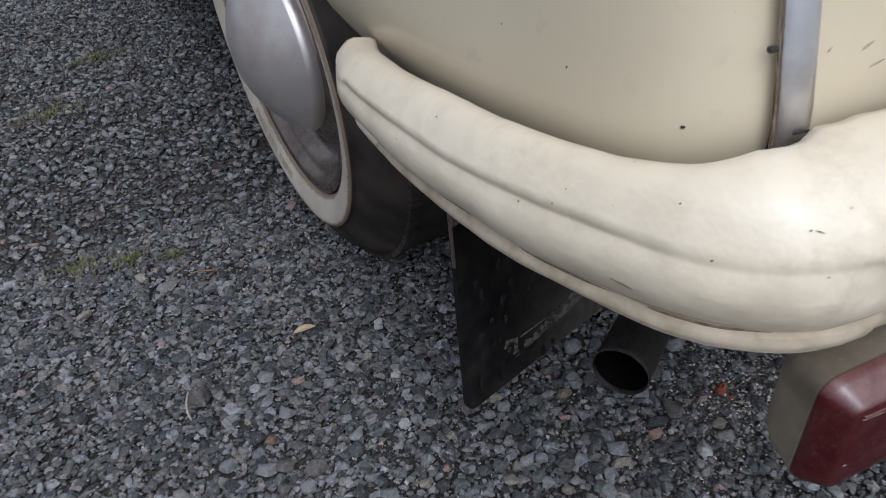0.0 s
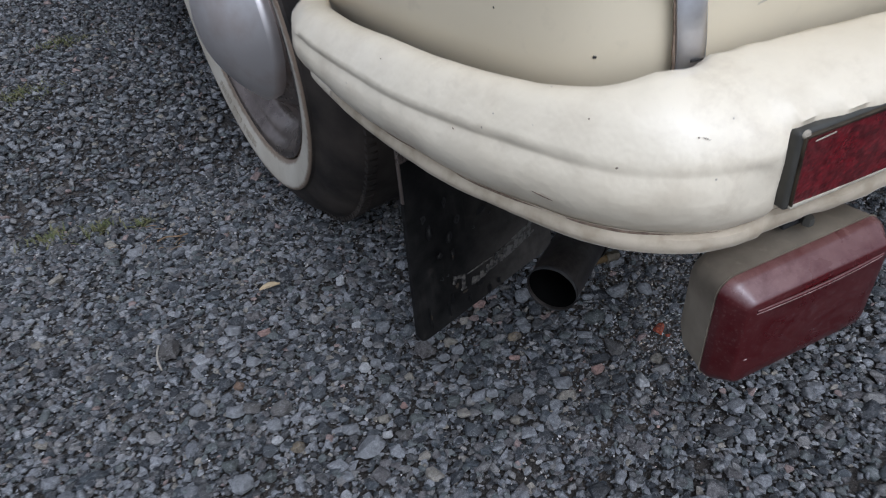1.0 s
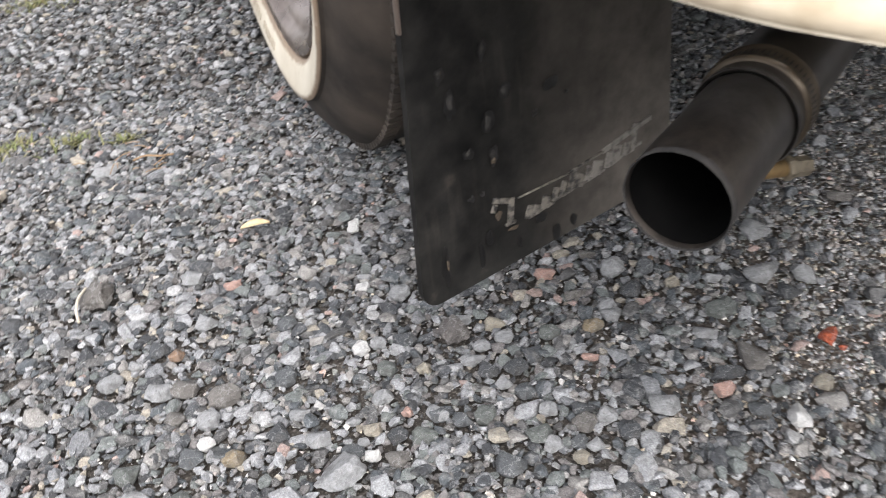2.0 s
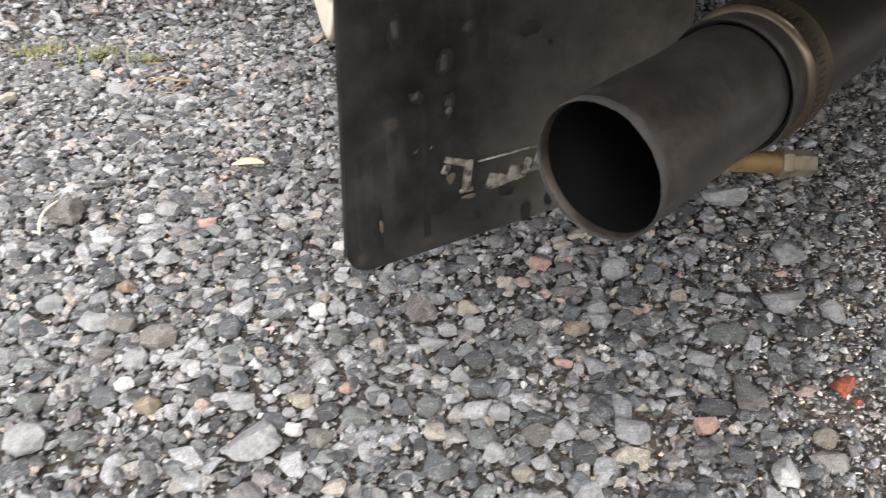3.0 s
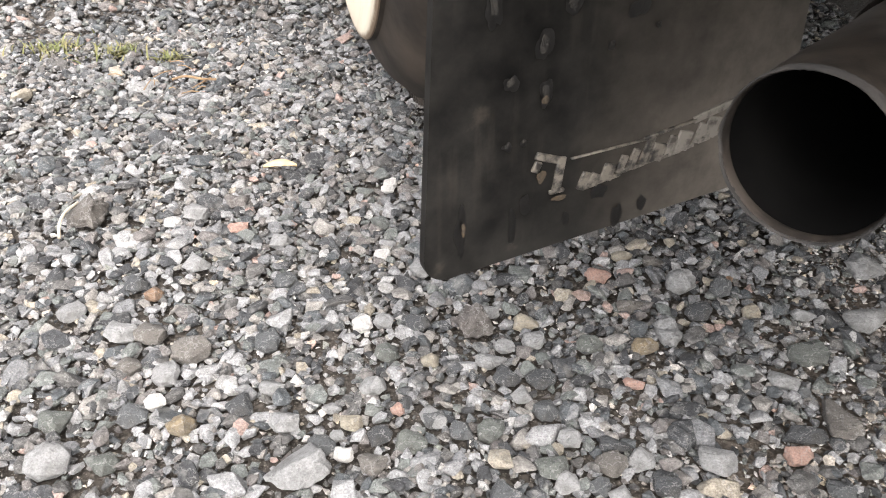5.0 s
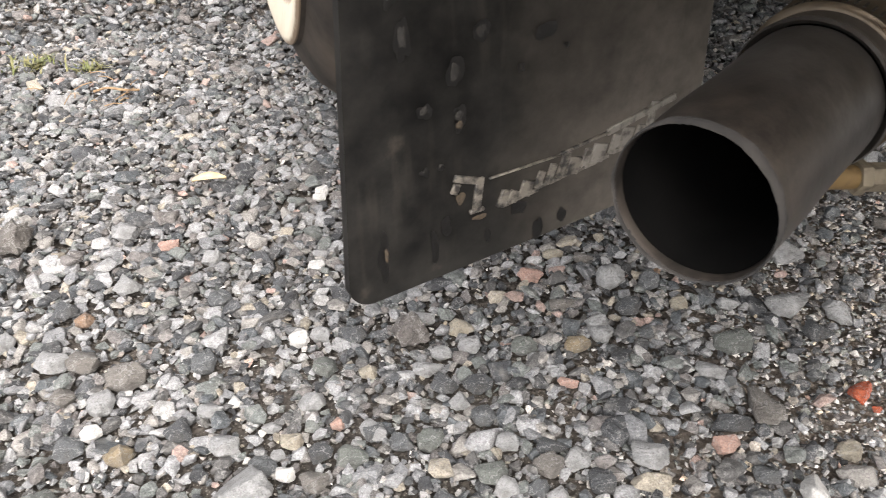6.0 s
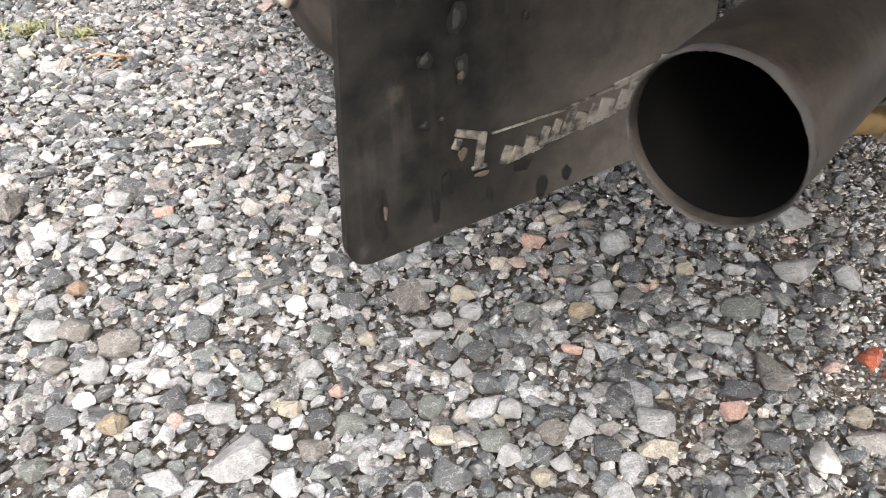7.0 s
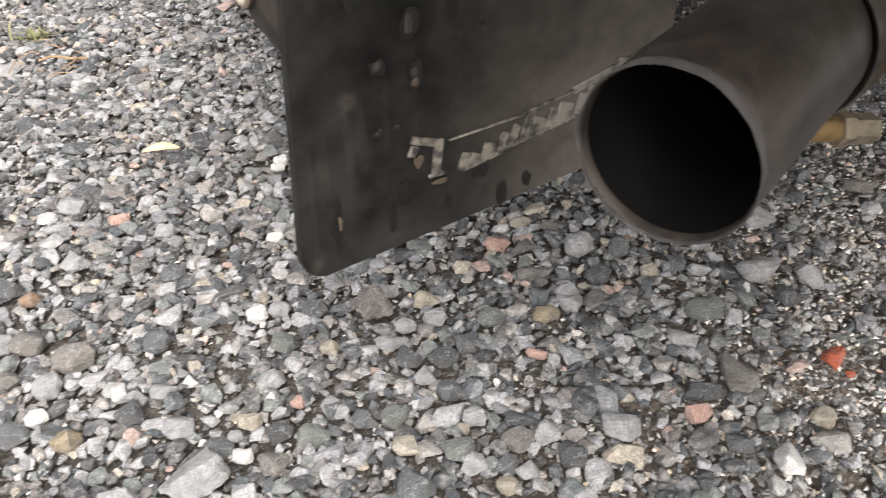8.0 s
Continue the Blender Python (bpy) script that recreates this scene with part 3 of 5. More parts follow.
def build_body():
    # rear quarter, round the corner, between the wheel arch and the chrome strip
    frames = line_frames(BODY_LINE, 90)
    left = [(p, i) for p, i in frames if p.x < 0.372]
    rear = [(p, i) for p, i in frames if p.x > 0.366 and p.x < 0.572]
    lid = [(p, i) for p, i in frames if p.x > 0.566]

    def grid(stretch):
        return [[(p - i * bulge(z)).to_tuple()[:2] + (z,) for z in HEIGHTS] for p, i in stretch]

    bm = bmesh.new()
    rows = [[SEAT @ Vector(q) for q in r] for r in grid(left)]
    for r in rows:
        for k, (x, y, z) in enumerate(r):
            reach = 0.272 ** 2 - (z - WHEEL.z) ** 2
            edge = WHEEL.y - math.sqrt(reach) if reach > 0 else 0.80
            # panel columns slide so that the front edge is the arch
            f = max(0.0, (y - 0.45) / 0.35)
            r[k] = (x, y + (edge - 0.80) * min(1, f), z)
    skin(bm, [[SEAT.inverted() @ Vector(q) for q in r] for r in rows])
    part("quarter_panel", bm, PAINT, car, "cream side panel with small rust spots", sharp=60)
    # the side past the wheel: above and in front of the arch
    bm = bmesh.new()
    rows = []
    for j in range(60):
        y = 0.80 + j * 0.04
        row = []
        for z in HEIGHTS:
            low = 0.28
            if abs(y - WHEEL.y) < 0.324:
                low = WHEEL.z + math.sqrt(0.324 ** 2 - (y - WHEEL.y) ** 2)
            zz = low + (0.92 - low) * (z - 0.385) / 0.535
            row.append((0.270 - bulge(max(zz, 0.47)), y, zz))
        rows.append(row)
    skin(bm, rows)
    part("side_panel", bm, PAINT, car, sharp=60)
    bm = bmesh.new()
    skin(bm, grid(rear))
    part("rear_panel", bm, PAINT, car, "cream rear panel with a dented, stained foot", sharp=60)
    bm = bmesh.new()
    skin(bm, mirrored([[(x, y - 0.001, z) for x, y, z in r] for r in grid(lid)])[:2 * len(lid) - 4])
    part("tailgate", bm, PAINT, car, sharp=60)
    # the dark gap between panel and tailgate
    bm = bmesh.new()
    box(bm, (0.010, 0.006, 0.46), pose(0.569, 0.336, 0.69))
    part("seam", bm, UNDER, car, "dark gap beside the tailgate")
    # the far side and the deck close the shell
    bm = bmesh.new()
    rows = [[(2 * MIDDLE - 0.272, 0.33 + 0.05 * j, z) for z in (0.30, 0.6, 0.92)] for j in range(57)]
    skin(bm, rows)
    part("far_side_panel", bm, PAINT, car)
    bm = bmesh.new()
    skin(bm, [[(0.28 + 0.0335 * i, 0.345 + 0.1 * j, 0.918 + 0.06 * math.sin(math.pi * i / 40)) for i in range(41)] for j in range(29)])
    part("deck", bm, PAINT, car)
    # unseen upper body, added to block sky light beside the car
    bm = bmesh.new()
    box(bm, (1.18, 2.0, 0.52), pose(MIDDLE, 1.45, 1.17), 0.14, 5)
    part("cabin", bm, PAINT, car)
    # underside with the wheel well left open
    bm = bmesh.new()
    # the piece at 0.305 is a guess, set low to keep light off the gravel
    for x0, x1, y0, y1, z in ((0.345, 1.57, 0.380, 0.44, 0.357), (0.46, 1.57, 0.44, 0.73, 0.305), (0.345, 0.462, 0.44, 0.73, 0.361), (0.48, 1.60, 0.73, 1.38, 0.29), (0.29, 1.60, 1.38, 3.15, 0.24)):
        box(bm, (x1 - x0, y1 - y0, 0.012), pose((x0 + x1) / 2, (y0 + y1) / 2, z))
    box(bm, (1.1, 0.012, 0.12), pose(1.02, 0.73, 0.34))
    box(bm, (1.3, 0.012, 0.18), pose(0.95, 1.38, 0.32))
    box(bm, (0.012, 0.66, 0.4), pose(0.488, 1.055, 0.56))
    box(bm, (0.2, 0.012, 0.4), pose(0.388, 0.728, 0.56))
    box(bm, (0.2, 0.012, 0.4), pose(0.388, 1.382, 0.56))
    box(bm, (0.2, 0.66, 0.012), pose(0.388, 1.055, 0.765))
    part("underfloor", bm, UNDER, car, smooth=False)
    bm = bmesh.new()
    box(bm, (1.2, 0.01, 0.05), pose(MIDDLE, 0.388, 0.378))
    part("rear_valance", bm, UNDER, car, smooth=False)


build_body()


def build_strip():
    """The bright upright strip that covers the corner joint."""
    bm = bmesh.new()
    section = [(-0.0125, 0.0), (-0.0125, 0.005), (-0.0098, 0.0072), (-0.004, 0.0082), (0.002, 0.0082), (0.0062, 0.0072), (0.0085, 0.005), (0.0085, 0.0)]
    across = Vector((0.975, -0.222, 0)).normalized()
    out = Vector((-0.222, -0.975, 0)).normalized()
    rows = []
    for k in range(16):
        z = 0.455 + 0.44 * k / 15
        mid = Vector((0.3725 - 0.03 * (z - 0.457), 0.335, z)) + out * bulge(z)
        rows.append([mid + across * a + out * b for a, b in section])
    skin(bm, rows, caps=True)
    ob = part("trim_strip", bm, ALU, car, "dull bare metal strip over the corner joint", sharp=50)
    bm = bmesh.new()
    box(bm, (0.0055, 0.004, 0.0028), pose(0.3537, 0.342, 0.522, 0, 0, -18), 0.0006)
    part("clip", bm, UNDER, ob)
    bm = bmesh.new()
    m = Matrix.Translation(Vector((0.3720, 0.335, 0.4735)) + out * 0.0083) @ pose(0, 0, 0, 0, 0, -12.8)
    box(bm, (0.010, 0.0008, 0.0016), m, 0.0003)
    part("rust_stain", bm, UNDER, ob, "dark stain at the foot")
    bm = bmesh.new()
    rim = []
    for k in range(40):
        z = 0.457 + 0.30 * k / 39
        wide = 0.0011 + 0.0012 * noise.noise((0, 0, z * 70)) + 0.001 * max(0, 1 - (z - 0.457) / 0.05)
        q = Vector((0.3725 - 0.03 * (z - 0.457), 0.335, z)) + out * (bulge(z) + 0.0022) - across * 0.0127
        rim.append([q, q - across * max(0.0003, wide)])
    skin(bm, rim)
    m = part("rust_line", bm, SCRATCH_AND_SHADE, ob).modifiers.new("thickness", "SOLIDIFY")
    m.thickness = 0.0012


build_strip()


def build_marks():
    """Scratches, chips and rust specks on the paint."""
    def speck(name, material, owner, at, normal, size, turn=0.0):
        bm = bmesh.new()
        m = Matrix.Translation(Vector(at) + Vector(normal).normalized() * 0.0006) @ frame_along(normal) @ pose(0, 0, 0, 0, 0, turn)
        bmesh.ops.create_icosphere(bm, subdivisions=2, radius=1, matrix=m @ Matrix.Diagonal((size[0] / 2, size[1] / 2, 0.00025, 1)))
        for v in bm.verts:
            v.co += Vector((0.0003, 0.0003, 0.0003)) * noise.noise(v.co * 900)
        part(name, bm, material, owner)

    panel = {o.name: o for o in car.children}
    for at, normal, size in (((0.3165, 0.3623, 0.4783), (-0.65, -0.75, 0.15), (0.003, 0.002)), ((0.2849, 0.4299, 0.4975), (-0.96, -0.24, 0.15), (0.0014, 0.001)),
                             ((0.2758, 0.4886, 0.5063), (-0.98, -0.14, 0.15), (0.0013, 0.001)), ((0.2745, 0.4942, 0.4954), (-0.98, -0.13, 0.15), (0.001, 0.001))):
        speck("rust_spot", UNDER, panel["quarter_panel"], at, normal, size)
    for at, size, turn in (((0.4254, 0.3393, 0.5046), (0.010, 0.0016), 20), ((0.434, 0.3370, 0.4923), (0.012, 0.0014), 8), ((0.3977, 0.3420, 0.509), (0.004, 0.0012), 40), ((0.452, 0.3366, 0.515), (0.013, 0.0016), 6)):
        speck("grime_smear", SMUDGE, panel["rear_panel"], at, (-0.05, -0.99, 0.15), size, turn)
    for at, normal, size, turn in (((0.2557, 0.3326, 0.4129), (-0.9, -0.38, -0.2), (0.0165, 0.0011), -9), ((0.2803, 0.2926, 0.4461), (-0.77, -0.57, 0.0), (0.002, 0.0016), 0),
                                   ((0.2353, 0.4067, 0.434), (-0.94, -0.22, 0.27), (0.0016, 0.0012), 0), ((0.2780, 0.3174, 0.4679), (-0.75, -0.38, 0.54), (0.0015, 0.0011), 0),
                                   ((0.3174, 0.2680, 0.4650), (-0.41, -0.7, 0.59), (0.0013, 0.001), 0), ((0.3215, 0.2655, 0.4640), (-0.41, -0.7, 0.59), (0.0052, 0.0005), -25),
                                   ((0.2292, 0.4991, 0.4503), (-0.82, -0.01, 0.57), (0.0014, 0.001), 0)):
        speck("scratch" if size[0] > 0.005 else "chip", SCRATCH_AND_SHADE, bumper, at, normal, size, turn)


build_marks()


def build_reflector():
    """The red reflector let into the bumper's rear face, and its second one on the far side."""
    base = part("reflector", frame_box((0.150, 0.030, 0.056), 0.003), FRAME, car, "rectangular dark frame with a prismatic red lens")
    base.matrix_local = pose(0.4465, 0.2525, 0.4325, 0, 0, -3.5)
    bm = bmesh.new()
    w, h, mid = 0.1415, 0.0470, 0.001
    rows = []
    for i in range(13):
        x = mid - w / 2 + w * i / 12
        rows.append([(x, -0.0158 - 0.0012 * (1 - (2 * i / 12 - 1) ** 2), -h / 2 + h * j / 4) for j in range(5)])
    skin(bm, rows)
    part("lens", bm, REFLEX, base, "prismatic red lens")
    for sx, sz, mx, mz, material in ((w + 0.004, 0.0018, mid, h / 2 + 0.0012, CLAMP), (w + 0.004, 0.0022, mid, -h / 2 - 0.0012, SMEAR),
                                     (0.0016, h + 0.002, mid - w / 2 - 0.001, 0, CLAMP), (0.0016, h + 0.002, mid + w / 2 + 0.001, 0, CLAMP)):
        bm = bmesh.new()
        box(bm, (sx, 0.004, sz), pose(mx, -0.0152, mz), 0.0005)
        part("lens_edge", bm, material, base, "dusty pale edge" if material is SMEAR else "thin tarnished metal edge")
    # a glint on the upper edge, painted as a pale bar
    bm = bmesh.new()
    box(bm, (0.016, 0.0008, 0.0009), pose(-0.056, -0.0174, 0.0215, 0, -4, 0), 0.0003)
    part("scratch", bm, SMEAR, base)
    bm = bmesh.new()
    lathe(bm, [(0.0, 0.0022), (0.0022, 0.0020), (0.003, 0.0008), (0.003, 0.0), (0.0, 0.0)], pose(-0.070, -0.0145, 0.0262, 90, 0, 0), 20)
    part("screw", bm, SMEAR, base, "paint-covered screw head")


def frame_box(size, bevel):
    bm = bmesh.new()
    box(bm, size, Matrix.Identity(4), bevel, 3)
    return bm


build_reflector()


def build_fog_lamp():
    """The red rear fog lamp that hangs under the bumper."""
    base = tagged(new("fog_lamp"), "dusty dark red rear fog lamp hung under the bumper")
    base.parent = car
    base.matrix_local = pose(0.412, 0.246, 0.306, 3, 0, -3)
    w, h = 0.146, 0.098

    def ring(y, inset, bow=0.0, r=0.014, n=6):
        pts = []
        for cx, cz, a0 in ((1, 1, 0), (-1, 1, 90), (-1, -1, 180), (1, -1, 270)):
            for k in range(n + 1):
                a = radians(a0 + 90 * k / n)
                x = cx * (w / 2 - inset - r) + r * math.cos(a)
                z = cz * (h / 2 - inset - r) + r * math.sin(a)
                pts.append((x, y - bow * (1 - (2 * x / w) ** 2), z))
        return pts

    bm = bmesh.new()
    skin(bm, [ring(0.042, 0.016), ring(0.041, 0.010), ring(0.030, 0.004), ring(0.009, 0.001), ring(0.007, 0.0)], closed=True, caps=True)
    part("housing", bm, HOUSING, base, "dust-covered dark housing")
    bm = bmesh.new()
    skin(bm, [ring(0.006, 0.0005), ring(0.001, 0.001), ring(-0.001, 0.0020, 0.001, 0.013), ring(-0.0108, 0.0082, 0.003, 0.009), ring(-0.0126, 0.0094, 0.004, 0.008), ring(-0.0136, 0.0112, 0.004, 0.007),
              ring(-0.0134, 0.020, 0.005, 0.005)], closed=True, caps=True)
    part("lens", bm, LENS, base, "dusty dark red lens", sharp=42)
    for name, z, r, material, label in (("moulded_line", 0.0305, 0.00045, DUST, "dust in the moulded line"), ("rib", 0.0328, 0.0011, LENS, "raised rib of the lens")):
        bm = bmesh.new()
        tube(bm, [(x, -0.0137 - 0.004 * (1 - (2 * x / w) ** 2), z - 0.0012 * (2 * x / w) ** 2) for x in (-0.0565 + 0.0113 * i for i in range(11))], r, 8)
        part(name, bm, material, base, label)
    # small pegs moulded between rib and line
    for i in range(24):
        x = -0.050 + 0.0043 * i
        bm = bmesh.new()
        box(bm, (0.0018, 0.0008, 0.0008), pose(x, -0.0139 - 0.004 * (1 - (2 * x / w) ** 2), 0.0317))
        part("moulded_peg", bm, LENS, base, smooth=False)
    bm = bmesh.new()
    bmesh.ops.create_icosphere(bm, subdivisions=2, radius=1, matrix=pose(-0.0545, -0.0152, -0.016) @ Matrix.Diagonal((0.0022, 0.0006, 0.0013, 1)))
    part("chip", bm, DUST, base)
    bm = bmesh.new()
    box(bm, (0.012, 0.004, 0.034), pose(0.004, 0.032, 0.064), 0.001)
    box(bm, (0.018, 0.012, 0.004), pose(0.004, 0.028, 0.0535), 0.001)
    part("bracket", bm, UNDER, base)
    bm = bmesh.new()
    lathe(bm, [(0.0, 0.006), (0.004, 0.006), (0.0045, 0.004), (0.0045, 0.0), (0.0, 0.0)], pose(0.012, 0.018, 0.054), 6)
    part("bolt", bm, FRAME, base)


build_fog_lamp()
for panel in ("bumper", "quarter_panel", "rear_panel", "tailgate", "seam", "trim_strip", "reflector", "fog_lamp"):
    seat([o for o in car.children if o.name == panel][0])


def build_wheel():
    base = tagged(new("wheel"), "whitewall tyre on a steel wheel with a chrome hubcap")
    base.parent = car
    # the wheel's own z points out to the car's side
    base.matrix_local = Matrix.Translation(WHEEL) @ pose(0, 0, 0, 0, 0, 1.36) @ pose(0, 0, 0, 0, -91.4, 0) @ Matrix.Scale(WHEEL_SIZE, 4)
    R = 0.278
    tread = [(0.180, -0.022), (0.200, -0.010), (0.216, 0.001), (0.222, 0.0045), (0.2235, 0.0005), (0.242, -0.006), (0.258, -0.016), (0.268, -0.027), (R - 0.003, -0.034),
             (R, -0.042), (R, -0.060), (R + 0.001, -0.075), (R, -0.09), (R, -0.108), (R - 0.003, -0.116), (0.262, -0.130), (0.235, -0.147), (0.200, -0.146), (0.180, -0.140)]
    bm = bmesh.new()
    lathe(bm, tread, Matrix.Identity(4), 120)
    part("tyre", bm, TYRE, base, "dusty black tyre", sharp=50)
    bm = bmesh.new()
    # shoulder blocks of the tread
    for i in range(150):
        a = 2 * math.pi * i / 150
        for h in (-0.040, -0.110):
            box(bm, (0.010, 0.0062, 0.013), Matrix.Rotation(a, 4, "Z") @ pose(R - 0.002, 0, h, 0, 0, 8))
    tagged(part("tread", bm, TYRE, base, smooth=False), kind="stuff")
    bm = bmesh.new()
    lathe(bm, [(0.1845, -0.016), (0.185, -0.004), (0.187, -0.0012), (0.192, 0.001), (0.200, 0.0032), (0.210, 0.0058), (0.2165, 0.0072), (0.2205, 0.0068), (0.2222, 0.0052), (0.2222, 0.001)], Matrix.Identity(4), 120)
    part("whitewall", bm, WHITEWALL, base, "yellowed white sidewall ring")
    bm = bmesh.new()
    # rim with its drop centre and stamped disc
    lathe(bm, [(0.1842, -0.016), (0.182, -0.003), (0.1765, -0.002), (0.170, -0.005), (0.165, -0.012), (0.160, -0.0165), (0.152, -0.019), (0.147, -0.030), (0.140, -0.037),
               (0.128, -0.034), (0.117, -0.024), (0.106, -0.020), (0.096, -0.021), (0.0, -0.022)], Matrix.Identity(4), 96)
    part("rim", bm, RIM, base, "grimy steel rim", sharp=60)
    bm = bmesh.new()
    prof = [(0.106, -0.022), (0.1075, -0.014), (0.106, -0.006)]
    for k in range(1, 15):
        a = k / 14
        prof.append((0.106 * math.cos(a * math.pi / 2), -0.006 + 0.050 * (1 - math.cos(a * math.pi / 2) ** 2.1)))
    lathe(bm, prof, Matrix.Identity(4), 96)
    part("hubcap", bm, CHROME, base, "domed chrome hubcap", sharp=70)
    bm = bmesh.new()
    # raised lettering on the white ring, shown as short bars
    for a in list(range(132, 141, 2)) + list(range(144, 151, 2)) + list(range(154, 166, 2)):
        m = Matrix.Rotation(radians(a), 4, "Z") @ pose(0.204, 0, 0.0043, 0, -14, 0)
        box(bm, (0.0095, 0.0042 + 0.001 * (a % 3), 0.0014), m)
    part("moulded_marks", bm, SMEAR, base, smooth=False)


build_wheel()


def build_other_wheels():
    """The three wheels that carry the rest of the car, on the same meshes."""
    first = [o for o in car.children if o.name == "wheel"][0]
    half_turn = Matrix.Translation((2 * MIDDLE, 0, 0)) @ Matrix.Diagonal((-1, 1, 1, 1))
    forwards = Matrix.Translation((0, 1.84, 0))
    for m in (forwards, half_turn, half_turn @ forwards):
        base = tagged(new("wheel"), "whitewall tyre on a steel wheel with a chrome hubcap")
        base.parent = car
        to = m @ first.matrix_basis
        if to.determinant() < 0:
            to = to @ Matrix.Diagonal((1, -1, 1, 1))
        base.matrix_local = to
        for piece in first.children:
            ob = new(piece.name.split(".")[0], piece.data)
            ob.parent = base
            if piece.name == "tread":
                tagged(ob, kind="stuff")


build_other_wheels()

FLAP_TURN = 14
FLAP_AT = pose(0.2398, 0.4993, 0.0, 0, 0, FLAP_TURN)


def build_mudflap():
    base = tagged(new("mudflap"), "dirty black rubber mudflap with a worn silver emblem")
    base.parent = car
    base.matrix_local = FLAP_AT
    bm = bmesh.new()
    # outline in the flap's own plane, from the lower left corner
    outline = []
    r, w, z0, z1 = 0.011, 0.1915, 0.138, 0.352
    for cx, cz, a0 in ((r, z0 + r, 180), (w - r, z0 + 0.008 + r, 270)):
        for k in range(7):
            a = radians(a0 + 90 * k / 6)
            outline.append((cx + r * math.cos(a), cz + r * math.sin(a)))
    outline += [(w - 0.010, z1), (0.0095, z1)]

    def bent(x, y, z):
        return (x, y - 0.001 * math.sin(math.pi * x / w) * (1 - (z - z0) / 0.3) + 0.0, z)

    front = [bm.verts.new(bent(x, 0.0, z)) for x, z in outline]
    back = [bm.verts.new(bent(x, 0.0045, z)) for x, z in outline]
    bm.faces.new(front), bm.faces.new(back[::-1])
    for i in range(len(front)):
        j = (i + 1) % len(front)
        bm.faces.new((front[i], front[j], back[j], back[i]))
    bmesh.ops.bevel(bm, geom=[e for e in bm.edges if len(e.link_faces) == 2 and e.calc_face_angle(0) > 1], offset=0.0008, segments=2, affect="EDGES")
    part("sheet", bm, FLAP, base, "dirty black rubber sheet", sharp=30)

    def depth(x, z, proud):
        return bent(x, -proud, z)[1]

    def plate(bm, x, z, sx, sz, proud, turn=0.0):
        box(bm, (sx, 0.0016, sz), pose(x, depth(x, z, proud - 0.0006), z, 0, turn, 0), 0.0004, 1)

    # the emblem, as plain worn shapes: a hooked first mark, a long bar and slanted uprights
    bm = bmesh.new()
    plate(bm, 0.0570, 0.1857, 0.0135, 0.0034, 0.0006, 22)
    plate(bm, 0.0628, 0.1770, 0.0042, 0.0160, 0.0006, 6)
    plate(bm, 0.0622, 0.1688, 0.0075, 0.0020, 0.0006, 0)
    plate(bm, 0.0515, 0.1828, 0.0036, 0.0050, 0.0006, 25)
    part("emblem_mark", bm, BADGE, base, "worn silver print")
    for x, z, sx, sz, turn in ((0.088, 0.1833, 0.040, 0.0009, -1), (0.120, 0.1858, 0.028, 0.0014, -7), (0.1525, 0.1915, 0.041, 0.0036, -12)):
        bm = bmesh.new()
        plate(bm, x, z, sx, sz, 0.0006, turn)
        part("emblem_bar", bm, BADGE if x < 0.15 else SILVER, base, "less worn silver print" if x > 0.15 else "")
    for x, low, tall, wide, lean in ((0.0760, 0.1660, 0.0085, 0.0045, 22), (0.0815, 0.1668, 0.0055, 0.0060, 30), (0.0885, 0.1672, 0.0080, 0.0065, 18), (0.0955, 0.1690, 0.0085, 0.0040, 20),
                                     (0.1015, 0.1692, 0.0100, 0.0040, 20), (0.1085, 0.1700, 0.0135, 0.0042, 18), (0.1145, 0.1700, 0.0085, 0.0075, 18), (0.1215, 0.1705, 0.0100, 0.0045, 18),
                                     (0.1285, 0.1715, 0.0095, 0.0080, 16), (0.1375, 0.1728, 0.0100, 0.0044, 16), (0.1440, 0.1742, 0.0105, 0.0080, 16), (0.1525, 0.1748, 0.0085, 0.0050, 14), (0.1590, 0.1768, 0.0165, 0.0042, 8)):
        bm = bmesh.new()
        low += (x - 0.076) * 0.035
        plate(bm, x, low + tall / 2, wide, tall, 0.0003, lean)
        plate(bm, x + 0.0030, low + 0.0012, 0.0070, 0.0024, 0.0003, -8)
        part("emblem_stroke", bm, BADGE if x < 0.12 else SILVER, base)

    def blot(x, z, sx, sz, proud=0.0004):
        """An irregular thin stain on the sheet."""
        bm = bmesh.new()
        y = depth(x, z, proud)
        mid = bm.verts.new((x, y - 0.0002, z))
        edge = []
        for k in range(20):
            a = 2 * math.pi * k / 20
            r = 0.5 * (1 + 0.7 * noise.noise((x * 500 + math.cos(a), z * 500 + math.sin(a), 3.0)))
            edge.append(bm.verts.new((x + sx * r * math.cos(a), y + 0.0002, z + sz * r * math.sin(a))))
        for k in range(20):
            bm.faces.new((mid, edge[k], edge[(k + 1) % 20]))
        return bm

    # moulded slots and mud spots
    for x, z, sx, sz in ((0.0170, 0.1597, 0.0052, 0.020), (0.0410, 0.1556, 0.0036, 0.017), (0.068, 0.1535, 0.0036, 0.007), (0.0955, 0.1478, 0.0055, 0.012), (0.1095, 0.1500, 0.0045, 0.008), (0.0847, 0.1632, 0.0075, 0.007), (0.0935, 0.243, 0.009, 0.008), (0.0275, 0.250, 0.004, 0.012), (0.0470, 0.1660, 0.006, 0.010)):
        bm = blot(x, z, sx, sz)
        part("grease_smear", bm, GREASE, base)
